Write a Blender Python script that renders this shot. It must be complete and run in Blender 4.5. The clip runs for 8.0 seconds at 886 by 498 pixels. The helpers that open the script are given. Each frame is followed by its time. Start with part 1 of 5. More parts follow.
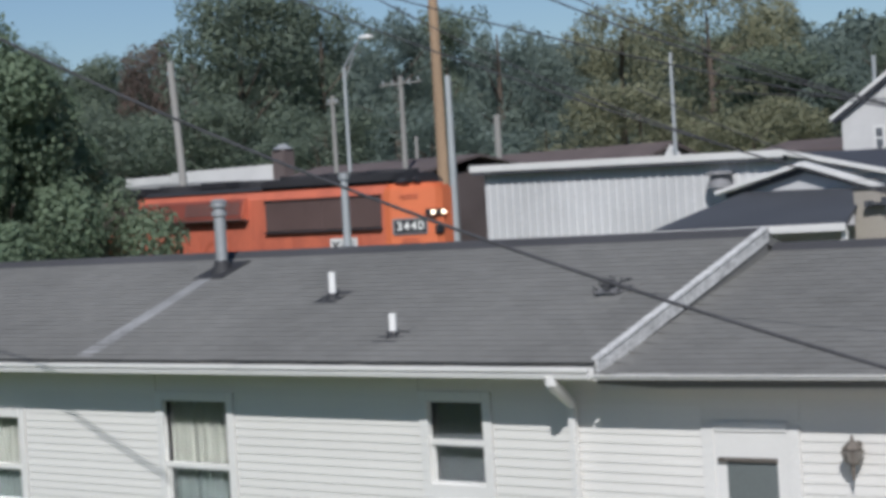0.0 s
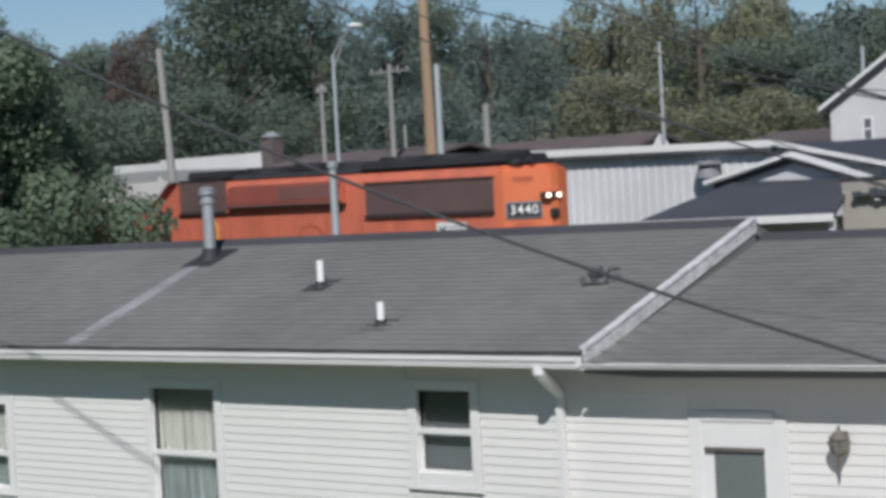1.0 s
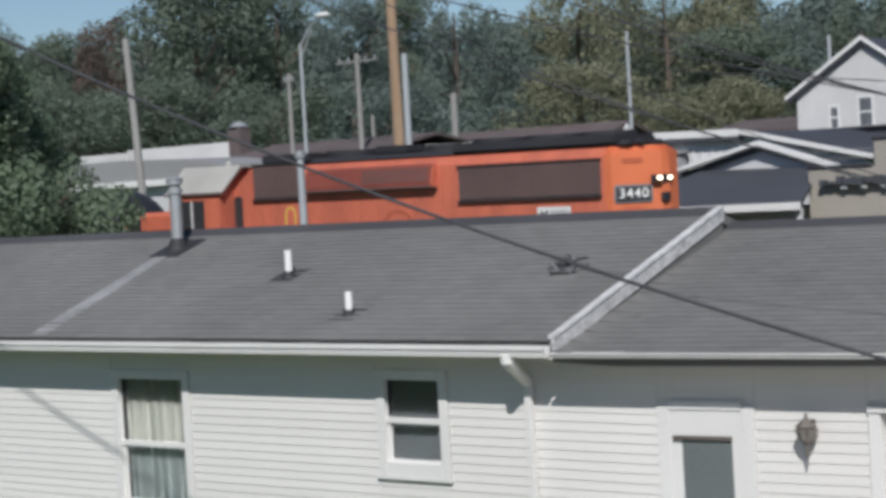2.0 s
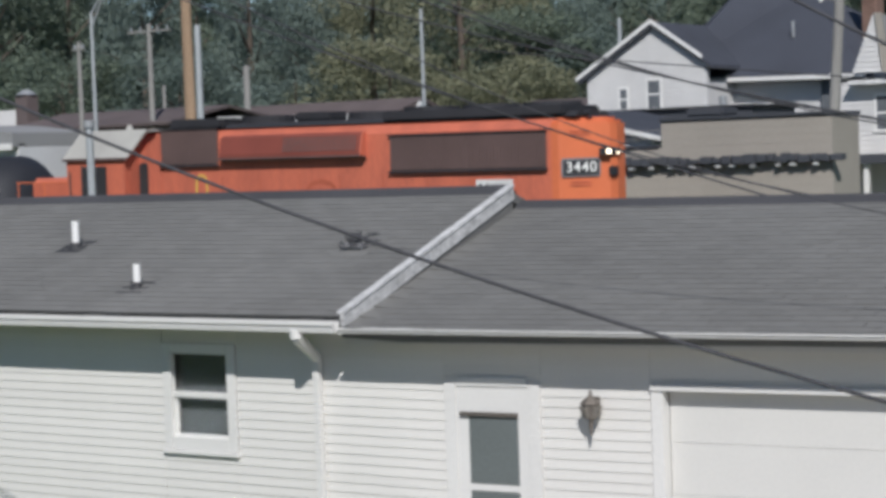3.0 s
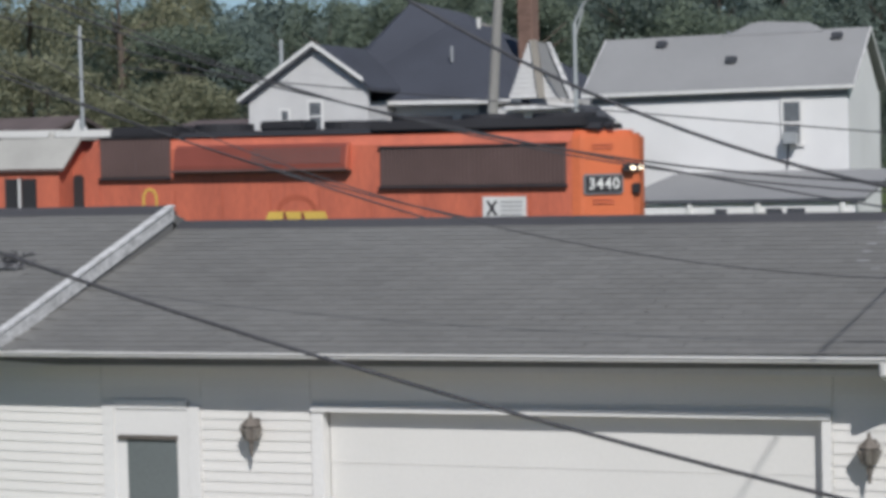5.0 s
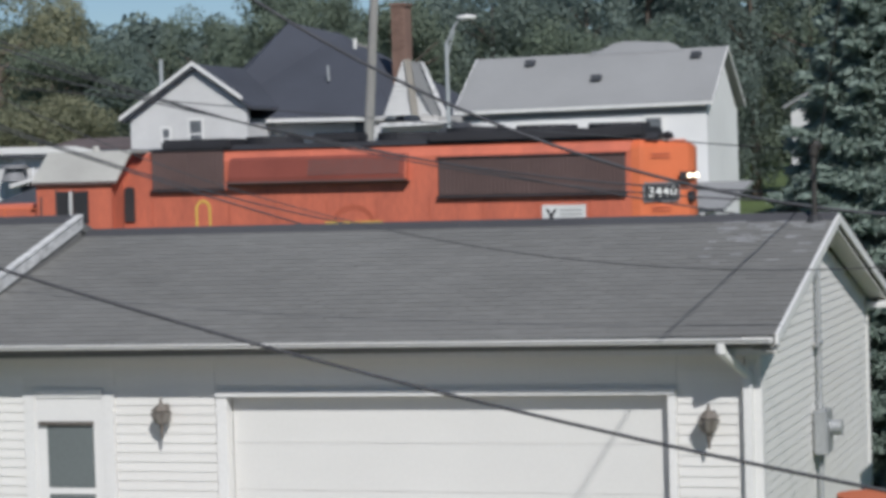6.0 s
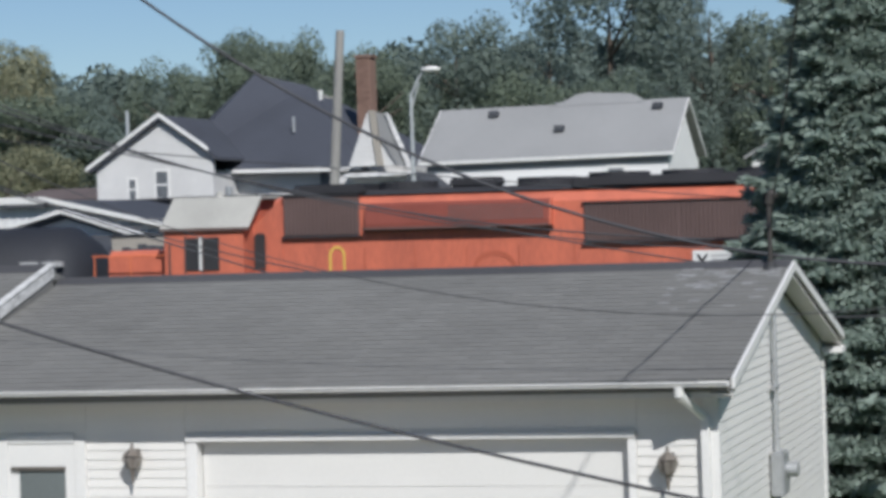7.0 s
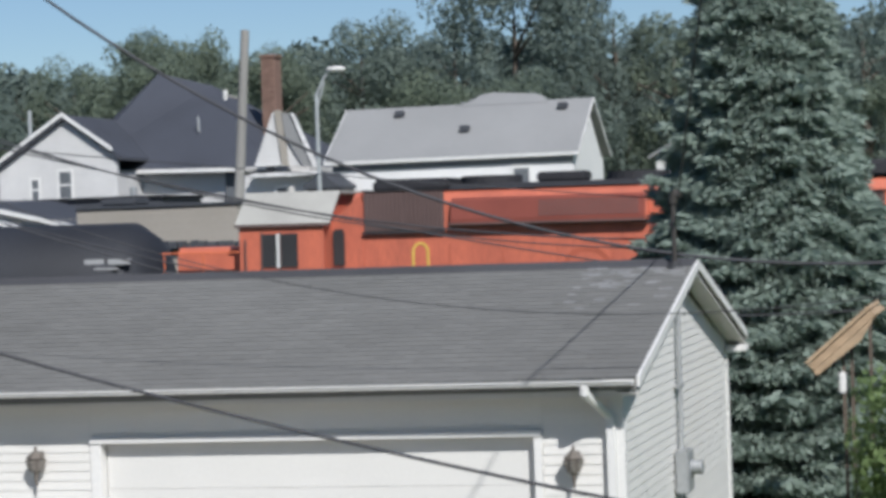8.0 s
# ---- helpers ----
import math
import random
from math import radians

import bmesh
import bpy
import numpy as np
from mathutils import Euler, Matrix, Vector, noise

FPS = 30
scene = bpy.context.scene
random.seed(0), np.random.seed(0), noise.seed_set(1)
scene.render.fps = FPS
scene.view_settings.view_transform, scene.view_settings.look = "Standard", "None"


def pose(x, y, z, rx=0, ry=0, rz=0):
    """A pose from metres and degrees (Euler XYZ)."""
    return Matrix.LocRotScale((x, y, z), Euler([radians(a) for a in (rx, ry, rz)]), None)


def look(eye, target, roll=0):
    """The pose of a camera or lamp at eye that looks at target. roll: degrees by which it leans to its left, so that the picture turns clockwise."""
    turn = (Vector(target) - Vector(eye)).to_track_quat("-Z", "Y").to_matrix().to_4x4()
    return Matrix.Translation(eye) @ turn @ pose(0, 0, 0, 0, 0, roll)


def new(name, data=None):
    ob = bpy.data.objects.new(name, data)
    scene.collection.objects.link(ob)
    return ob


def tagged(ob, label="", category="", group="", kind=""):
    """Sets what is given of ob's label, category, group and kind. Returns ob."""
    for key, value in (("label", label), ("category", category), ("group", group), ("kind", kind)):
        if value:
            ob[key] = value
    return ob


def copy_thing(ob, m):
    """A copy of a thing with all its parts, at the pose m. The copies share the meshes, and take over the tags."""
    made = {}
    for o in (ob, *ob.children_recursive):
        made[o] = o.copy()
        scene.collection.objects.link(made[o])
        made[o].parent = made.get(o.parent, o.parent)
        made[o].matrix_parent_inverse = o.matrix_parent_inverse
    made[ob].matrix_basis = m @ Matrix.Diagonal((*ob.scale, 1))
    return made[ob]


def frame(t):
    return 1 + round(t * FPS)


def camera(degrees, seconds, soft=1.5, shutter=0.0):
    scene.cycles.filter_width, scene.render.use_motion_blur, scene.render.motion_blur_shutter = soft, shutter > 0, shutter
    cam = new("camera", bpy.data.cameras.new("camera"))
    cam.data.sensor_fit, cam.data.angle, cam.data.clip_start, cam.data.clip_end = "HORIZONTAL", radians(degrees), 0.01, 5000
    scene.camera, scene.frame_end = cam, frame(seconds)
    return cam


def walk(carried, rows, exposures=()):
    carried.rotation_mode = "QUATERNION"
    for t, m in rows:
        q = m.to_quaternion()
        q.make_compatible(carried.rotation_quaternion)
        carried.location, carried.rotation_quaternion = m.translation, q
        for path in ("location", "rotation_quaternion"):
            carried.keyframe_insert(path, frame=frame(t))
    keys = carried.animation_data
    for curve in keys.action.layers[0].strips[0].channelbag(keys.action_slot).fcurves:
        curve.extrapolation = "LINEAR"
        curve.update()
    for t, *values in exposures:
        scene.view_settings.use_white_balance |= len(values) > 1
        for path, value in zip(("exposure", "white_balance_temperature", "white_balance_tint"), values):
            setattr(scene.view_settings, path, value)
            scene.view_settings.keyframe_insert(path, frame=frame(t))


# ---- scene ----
cam = camera(25.0, 8.0, soft=4.0)
PATH = [
    (0.0, look((3.210, -17.071, 4.431), (-9.993, -2.052, 4.064), -3.382)),
    (0.5, look((3.210, -17.071, 4.431), (-9.762, -1.859, 3.872), -3.001)),
    (1.0, look((3.210, -17.071, 4.431), (-9.907, -1.981, 3.945), -3.112)),
    (1.2, look((3.210, -17.071, 4.431), (-9.933, -2.003, 3.940), -3.112)),
    (2.3, look((3.210, -17.071, 4.431), (-9.513, -1.655, 3.740), -3.018)),
    (2.5, look((3.210, -17.071, 4.431), (-9.379, -1.548, 3.674), -2.639)),
    (3.0, look((3.210, -17.071, 4.431), (-8.002, -0.537, 3.480), -2.067)),
    (3.5, look((3.210, -17.071, 4.431), (-6.681, 0.280, 3.379), -1.568)),
    (4.0, look((3.210, -17.071, 4.431), (-6.100, 0.600, 3.390), -1.448)),
    (4.5, look((3.210, -17.071, 4.431), (-5.256, 1.028, 3.547), -1.323)),
    (5.0, look((3.210, -17.071, 4.431), (-5.051, 1.124, 3.589), -1.436)),
    (5.2, look((3.210, -17.071, 4.431), (-4.747, 1.260, 3.614), -1.128)),
    (6.3, look((4.179, -19.776, 4.331), (-2.821, -1.054, 3.640), -2.005)),
    (6.5, look((4.179, -19.776, 4.331), (-2.827, -1.055, 3.668), -1.954)),
    (7.0, look((4.179, -19.776, 4.331), (-2.563, -0.948, 4.122), -1.911)),
    (7.5, look((4.179, -19.776, 4.331), (-1.781, -0.686, 4.117), -2.140)),
    (8.0, look((4.179, -19.776, 4.331), (-1.671, -0.652, 4.089), -2.039)),
]
walk(cam, PATH, exposures=[(0.0, 0.38, 6200, 11), (2.5, 0.38, 6300, 11), (5.2, 0.34, 6300, 11), (6.3, 0.46, 6250, 10), (8.0, 0.64, 6250, 10)])

# ---- world, sun, exposure ----
SUN_TO = Vector((0.72, -1.0, 1.10)).normalized()          # towards the sun
world = bpy.data.worlds.new("sky")
scene.world = world
world.use_nodes = True
wn = world.node_tree
sky = wn.nodes.new("ShaderNodeTexSky")
sky.sky_type = 'NISHITA'
sky.sun_disc = False
sky.sun_elevation = math.asin(SUN_TO.z)
sky.sun_rotation = math.atan2(SUN_TO.x, SUN_TO.y)
sky.air_density, sky.dust_density, sky.ozone_density = 1.0, 0.1, 4.5
wn.links.new(sky.outputs[0], wn.nodes["Background"].inputs[0])
wn.nodes["Background"].inputs[1].default_value = 0.052
sun_data = bpy.data.lights.new("sun", 'SUN')
sun_data.energy, sun_data.angle, sun_data.color = 3.45, radians(0.6), (1.0, 0.97, 0.94)
sun = new("sun", sun_data)
sun.matrix_world = look(SUN_TO * 80, (0, 0, 0))


# ---- materials ----
def mat(name, color, rough=0.7, var=0.15, scale=6.0, fine=60.0, bump=0.15, metal=0.0, rand=0.0, island=0.0, stretch=(1, 1, 1), tint=None, spec=0.4):
    """Base colour with two scales of variation and fine relief; rand and island vary it from piece to piece."""
    m = bpy.data.materials.new(name)
    m.use_nodes = True
    nt = m.node_tree
    bsdf = nt.nodes["Principled BSDF"]
    N, L = nt.nodes.new, nt.links.new
    coord = N("ShaderNodeTexCoord")
    mp = N("ShaderNodeMapping")
    mp.inputs["Scale"].default_value = stretch
    L(coord.outputs["Object"], mp.inputs[0])
    big = N("ShaderNodeTexNoise")
    big.inputs["Scale"].default_value, big.inputs["Detail"].default_value = scale * 0.15, 4
    small = N("ShaderNodeTexNoise")
    small.inputs["Scale"].default_value, small.inputs["Detail"].default_value = fine, 3
    L(mp.outputs[0], big.inputs["Vector"])
    L(mp.outputs[0], small.inputs["Vector"])
    add = N("ShaderNodeMath")
    add.operation = 'ADD'
    L(big.outputs["Fac"], add.inputs[0])
    L(small.outputs["Fac"], add.inputs[1])
    total = add.outputs[0]
    if rand or island:
        src = N("ShaderNodeObjectInfo").outputs["Random"] if rand else N("ShaderNodeNewGeometry").outputs["Random Per Island"]
        mul = N("ShaderNodeMath")
        mul.operation = 'MULTIPLY_ADD'
        mul.inputs[1].default_value = (rand or island) * 2
        L(src, mul.inputs[0])
        L(total, mul.inputs[2])
        total = mul.outputs[0]
    lift = (rand or island)
    rng = N("ShaderNodeMapRange")
    rng.inputs["From Min"].default_value, rng.inputs["From Max"].default_value = 0.6, 1.4 + 2 * lift
    L(total, rng.inputs["Value"])
    mix = N("ShaderNodeMix")
    mix.data_type = 'RGBA'
    c = Vector(color)
    other = Vector(tint) if tint else c * (1 - 2 * var)
    mix.inputs["A"].default_value = (*other, 1)
    mix.inputs["B"].default_value = (*[min(1.0, v * (1 + var)) for v in c], 1)
    L(rng.outputs[0], mix.inputs["Factor"])
    L(mix.outputs["Result"], bsdf.inputs["Base Color"])
    bsdf.inputs["Roughness"].default_value = rough
    bsdf.inputs["Metallic"].default_value = metal
    bsdf.inputs["Specular IOR Level"].default_value = spec
    if bump:
        b = N("ShaderNodeBump")
        b.inputs["Strength"].default_value, b.inputs["Distance"].default_value = bump, 0.02
        L(small.outputs["Fac"], b.inputs["Height"])
        L(b.outputs[0], bsdf.inputs["Normal"])
    return m


def glow(name, color, strength):
    m = bpy.data.materials.new(name)
    m.use_nodes = True
    b = m.node_tree.nodes["Principled BSDF"]
    b.inputs["Emission Color"].default_value = (*color, 1)
    b.inputs["Emission Strength"].default_value = strength
    return m


def foliage(name, dark, light, translucent=0.45):
    """Leaves: colour varies leaf by leaf and across the crown; some light passes through."""
    m = bpy.data.materials.new(name)
    m.use_nodes = True
    nt = m.node_tree
    N, L = nt.nodes.new, nt.links.new
    bsdf = nt.nodes["Principled BSDF"]
    geo = N("ShaderNodeNewGeometry")
    coord = N("ShaderNodeTexCoord")
    big = N("ShaderNodeTexNoise")
    big.inputs["Scale"].default_value = 2.2
    L(coord.outputs["Object"], big.inputs["Vector"])
    info = N("ShaderNodeObjectInfo")
    a = N("ShaderNodeMath")
    a.operation = 'MULTIPLY_ADD'
    a.inputs[1].default_value = 0.5
    L(geo.outputs["Random Per Island"], a.inputs[0])
    L(big.outputs["Fac"], a.inputs[2])
    a2 = N("ShaderNodeMath")
    a2.operation = 'MULTIPLY_ADD'
    a2.inputs[1].default_value = 0.3
    L(info.outputs["Random"], a2.inputs[0])
    L(a.outputs[0], a2.inputs[2])
    rng = N("ShaderNodeMapRange")
    rng.inputs["From Min"].default_value, rng.inputs["From Max"].default_value = 0.45, 1.3
    L(a2.outputs[0], rng.inputs["Value"])
    mix = N("ShaderNodeMix")
    mix.data_type = 'RGBA'
    mix.inputs["A"].default_value, mix.inputs["B"].default_value = (*dark, 1), (*light, 1)
    L(rng.outputs[0], mix.inputs["Factor"])
    L(mix.outputs["Result"], bsdf.inputs["Base Color"])
    bsdf.inputs["Roughness"].default_value = 0.6
    bsdf.inputs["Specular IOR Level"].default_value = 0.25
    tr = N("ShaderNodeBsdfTranslucent")
    L(mix.outputs["Result"], tr.inputs["Color"])
    sh = N("ShaderNodeMixShader")
    sh.inputs[0].default_value = translucent
    L(bsdf.outputs[0], sh.inputs[1])
    L(tr.outputs[0], sh.inputs[2])
    L(sh.outputs[0], nt.nodes["Material Output"].inputs["Surface"])
    return m


def glass(name, color, rough=0.05):
    m = bpy.data.materials.new(name)
    m.use_nodes = True
    b = m.node_tree.nodes["Principled BSDF"]
    b.inputs["Base Color"].default_value = (*color, 1)
    b.inputs["Roughness"].default_value = rough
    b.inputs["Transmission Weight"].default_value = 1.0
    b.inputs["IOR"].default_value = 1.45
    return m


M_SIDING = mat("white_vinyl_siding", (0.66, 0.645, 0.605), 0.55, 0.05, 4, 30, 0.03, rand=0.15, stretch=(1, 1, 3))
M_TRIM = mat("white_trim_paint", (0.67, 0.66, 0.63), 0.5, 0.05, 6, 40, 0.04)
M_GDOOR = mat("garage_door_paint", (0.62, 0.61, 0.575), 0.5, 0.04, 5, 30, 0.04, rand=0.1)
M_SHINGLE = mat("grey_asphalt_shingle", (0.180, 0.178, 0.168), 0.95, 0.16, 3, 90, 0.4, island=0.12, spec=0.2)
M_SHINGLE_DARK = mat("dark_ridge_cap", (0.07, 0.07, 0.075), 0.95, 0.2, 3, 90, 0.5, spec=0.2)
M_RAKE = mat("weathered_white_rake", (0.68, 0.67, 0.65), 0.75, 0.28, 30, 40, 0.1)
M_RAKE_WORN = mat("worn_rake_metal", (0.56, 0.555, 0.54), 0.8, 0.30, 40, 30, 0.15)
M_STREAK = mat("pale_roof_grey", (0.265, 0.265, 0.262), 0.8, 0.25, 12, 50, 0.1)
M_SOFFIT = mat("soffit_paint", (0.62, 0.60, 0.56), 0.6, 0.06, 5, 30, 0.05)
M_PVC = mat("white_pvc", (0.78, 0.77, 0.74), 0.4, 0.05, 8, 30, 0.02)
M_GALV = mat("galvanised_steel", (0.42, 0.43, 0.43), 0.5, 0.15, 9, 40, 0.05, metal=0.5)
M_RUBBER = mat("black_rubber_boot", (0.03, 0.03, 0.032), 0.7, 0.2, 9, 40, 0.1)
M_GLASS = glass("window_glass", (0.9, 0.95, 0.95))
# The rooms' dimness is put into this dark colour, far panes too.
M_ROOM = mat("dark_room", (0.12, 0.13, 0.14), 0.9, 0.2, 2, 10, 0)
M_CURTAIN = mat("pale_curtain", (0.25, 0.245, 0.215), 0.9, 0.12, 20, 30, 0.1, stretch=(4, 4, 0.4))
M_BLIND = mat("grey_green_blind", (0.125, 0.142, 0.138), 0.8, 0.1, 5, 30, 0.05)
M_FAN = mat("grey_fan_housing", (0.2, 0.2, 0.205), 0.6, 0.15, 8, 30, 0.05)
# Grey sheet added behind the small window to lift its black panes.
M_PANE_BACKING = mat("dark_pane_backing", (0.078, 0.082, 0.088), 0.9, 0.1, 3, 20, 0.02)
M_LANTERN = mat("bronze_lantern_metal", (0.17, 0.15, 0.13), 0.5, 0.2, 8, 40, 0.1, metal=0.3)
M_PANE_AMBER = mat("cloudy_lantern_glass", (0.17, 0.155, 0.135), 0.3, 0.15, 8, 40, 0.05)
M_CABLE = mat("black_cable", (0.06, 0.06, 0.064), 0.6, 0.2, 10, 40, 0.05)
M_WOOD = mat("pale_plank_wood", (0.42, 0.30, 0.19), 0.8, 0.2, 8, 30, 0.2, stretch=(1, 8, 8))
M_POLE = mat("weathered_pole_wood", (0.29, 0.28, 0.26), 0.9, 0.2, 4, 30, 0.3, stretch=(4, 4, 0.3))
M_POLE_TAN = mat("tan_pole_wood", (0.36, 0.25, 0.16), 0.9, 0.2, 4, 30, 0.3, stretch=(4, 4, 0.3))
M_POLE_METAL = mat("grey_pole_metal", (0.40, 0.42, 0.42), 0.5, 0.1, 4, 30, 0.02, metal=0.3)
M_ORANGE = mat("orange_locomotive_paint", (0.51, 0.135, 0.076), 0.5, 0.16, 9, 22, 0.03, tint=(0.34, 0.096, 0.062), stretch=(1.6, 1.6, 0.25))
# Brighter copy of the hood orange: sunlight on the end put into colour.
M_ORANGE_LIT = mat("sunlit_orange_paint", (0.62, 0.160, 0.065), 0.5, 0.10, 7, 40, 0.04)
M_SEAM = mat("orange_door_seam", (0.40, 0.10, 0.055), 0.6, 0.15, 8, 40, 0.03)
M_SCREEN = mat("grimy_intake_screen", (0.11, 0.072, 0.066), 0.8, 0.2, 5, 70, 0.2)
M_SCREEN_RED = mat("rusty_intake_screen", (0.20, 0.05, 0.035), 0.8, 0.2, 5, 70, 0.2)
M_LOCO_BLACK = mat("sooty_roof_black", (0.028, 0.028, 0.032), 0.75, 0.25, 4, 30, 0.1)
M_CAB_ROOF = mat("cream_cab_roof", (0.38, 0.37, 0.335), 0.6, 0.12, 6, 30, 0.06)
M_YELLOW = mat("yellow_stripe", (0.62, 0.42, 0.09), 0.5, 0.1, 8, 40, 0.02)
M_WHITE_SIGN = mat("white_placard", (0.62, 0.62, 0.60), 0.5, 0.08, 8, 40, 0.02)
M_GREY_BAR = mat("grey_print", (0.34, 0.34, 0.34), 0.6, 0.08, 8, 40, 0)
M_TANK = mat("black_tank_paint", (0.022, 0.024, 0.030), 0.65, 0.25, 3, 30, 0.05)
M_STEEL = mat("dark_running_gear", (0.05, 0.045, 0.04), 0.7, 0.3, 8, 40, 0.1)
M_RAIL = mat("rail_steel", (0.22, 0.19, 0.17), 0.5, 0.2, 8, 40, 0.05, metal=0.6)
M_TIE = mat("creosoted_tie", (0.06, 0.05, 0.04), 0.9, 0.3, 8, 40, 0.2, rand=0.2)
M_BALLAST = mat("grey_ballast", (0.26, 0.25, 0.24), 0.95, 0.3, 20, 60, 0.6)
M_HEADLIGHT = glow("headlight_lens", (1.0, 0.80, 0.52), 2.4)
M_GRASS = mat("mown_grass", (0.085, 0.12, 0.04), 0.95, 0.3, 2, 20, 0.4)
M_METAL_WALL = mat("white_metal_cladding", (0.57, 0.57, 0.565), 0.5, 0.12, 3, 20, 0.03)
M_CREAM = mat("pale_far_siding", (0.57, 0.56, 0.54), 0.6, 0.10, 5, 30, 0.04)
M_HOUSE_WHITE = mat("white_house_siding", (0.70, 0.69, 0.67), 0.6, 0.07, 4, 30, 0.04)
M_BLUE_ROOF = mat("blue_grey_shingle", (0.053, 0.058, 0.073), 0.9, 0.2, 2, 30, 0.3)
M_NAVY = mat("navy_roof_metal", (0.058, 0.062, 0.071), 0.7, 0.15, 3, 30, 0.1)
M_GREY_ROOF = mat("light_grey_shingle", (0.25, 0.25, 0.247), 0.9, 0.1, 2, 30, 0.2)
M_TAN = mat("tan_block_wall", (0.32, 0.292, 0.25), 0.85, 0.12, 3, 20, 0.2)
M_BRICK = mat("brown_brick_chimney", (0.21, 0.13, 0.10), 0.9, 0.25, 6, 40, 0.3, rand=0.3)
M_BROWN = mat("brown_shed_wall", (0.115, 0.09, 0.085), 0.85, 0.2, 4, 30, 0.1)
M_BARK = mat("tree_bark", (0.12, 0.095, 0.075), 0.95, 0.3, 6, 30, 0.5, stretch=(3, 3, 0.5))
M_LEAF = foliage("deciduous_leaves", (0.135, 0.170, 0.135), (0.190, 0.230, 0.160))
M_LEAF_BLUE = foliage("dark_leaves", (0.140, 0.180, 0.162), (0.185, 0.230, 0.190))
M_LEAF_OLIVE = foliage("turning_leaves", (0.19, 0.20, 0.13), (0.34, 0.335, 0.21))
M_LEAF_RED = foliage("reddish_leaves", (0.11, 0.10, 0.085), (0.20, 0.135, 0.115))
M_LEAF_NEAR = foliage("near_tree_leaves", (0.15, 0.20, 0.135), (0.21, 0.275, 0.17))
M_LEAF_YARD = foliage("bright_shrub_leaves", (0.15, 0.21, 0.09), (0.24, 0.33, 0.13))
M_NEEDLE = foliage("spruce_needles", (0.29, 0.355, 0.305), (0.325, 0.395, 0.335), 0.5)
M_TERRACOTTA = mat("terracotta", (0.50, 0.14, 0.06), 0.8, 0.15, 8, 40, 0.1)
M_GLYPH = mat("white_numerals", (0.72, 0.72, 0.68), 0.5, 0.05, 8, 40, 0)


# ---- mesh helpers ----
def link(name, bm, material, parent=None, label="", smooth=False):
    me = bpy.data.meshes.new(name)
    bmesh.ops.recalc_face_normals(bm, faces=bm.faces[:])
    if smooth:
        for fc in bm.faces:
            fc.smooth = True
    bm.to_mesh(me)
    bm.free()
    me.materials.append(material)
    ob = new(name, me)
    if parent:
        ob.parent = parent
    if label:
        ob["label"] = label
    return ob


part = link


def thing(name, at, label, category, group="", kind=""):
    e = new(name)
    e.empty_display_size = 0.2
    e.matrix_world = at if isinstance(at, Matrix) else pose(*at)
    return tagged(e, label, category, group, kind)


def box(bm, x0, x1, y0, y1, z0, z1, bevel=0.0):
    v = bmesh.ops.create_cube(bm, size=1, matrix=Matrix.LocRotScale(((x0 + x1) / 2, (y0 + y1) / 2, (z0 + z1) / 2), None, (abs(x1 - x0), abs(y1 - y0), abs(z1 - z0))))["verts"]
    if bevel:
        edges = list({e for vv in v for e in vv.link_edges})
        bmesh.ops.bevel(bm, geom=edges, offset=bevel, segments=2, affect='EDGES')
    return bm


def B(*a, bevel=0.0):
    return box(bmesh.new(), *a, bevel=bevel)


def prism(bm, profile, axis, a, b):
    """A closed profile drawn in the plane across axis ('x': (y, z); 'y': (x, z); 'z': (x, y)), pushed from a to b."""
    def put(p, s):
        return {"x": (s, p[0], p[1]), "y": (p[0], s, p[1]), "z": (p[0], p[1], s)}[axis]
    va = [bm.verts.new(put(p, a)) for p in profile]
    vb = [bm.verts.new(put(p, b)) for p in profile]
    bm.faces.new(va)
    bm.faces.new(vb[::-1])
    n = len(profile)
    for i in range(n):
        bm.faces.new((va[i], va[(i + 1) % n], vb[(i + 1) % n], vb[i]))
    return bm


def P(profile, axis, a, b):
    return prism(bmesh.new(), profile, axis, a, b)


def cyl(bm, p, q, r0, r1=None, seg=12):
    p, q = Vector(p), Vector(q)
    r1 = r0 if r1 is None else r1
    m = Matrix.Translation((p + q) / 2) @ (q - p).to_track_quat("Z", "Y").to_matrix().to_4x4()
    bmesh.ops.create_cone(bm, cap_ends=True, segments=seg, radius1=r0, radius2=r1, depth=(q - p).length, matrix=m)
    return bm


def C(*a, **k):
    return cyl(bmesh.new(), *a, **k)


def slab(bm, corners, thick):
    """A flat plate: corners of its upper face, counter-clockwise from above, and its thickness downwards."""
    top = [bm.verts.new(c) for c in corners]
    low = [bm.verts.new((c[0], c[1], c[2] - thick)) for c in corners]
    bm.faces.new(top)
    bm.faces.new(low[::-1])
    n = len(corners)
    for i in range(n):
        bm.faces.new((top[i], low[i], low[(i + 1) % n], top[(i + 1) % n]))
    return bm


def soup(name, verts, faces, material, parent=None, smooth=False):
    me = bpy.data.meshes.new(name)
    me.from_pydata(verts, [], faces)
    me.materials.append(material)
    ob = new(name, me)
    if parent:
        ob.parent = parent
    return ob


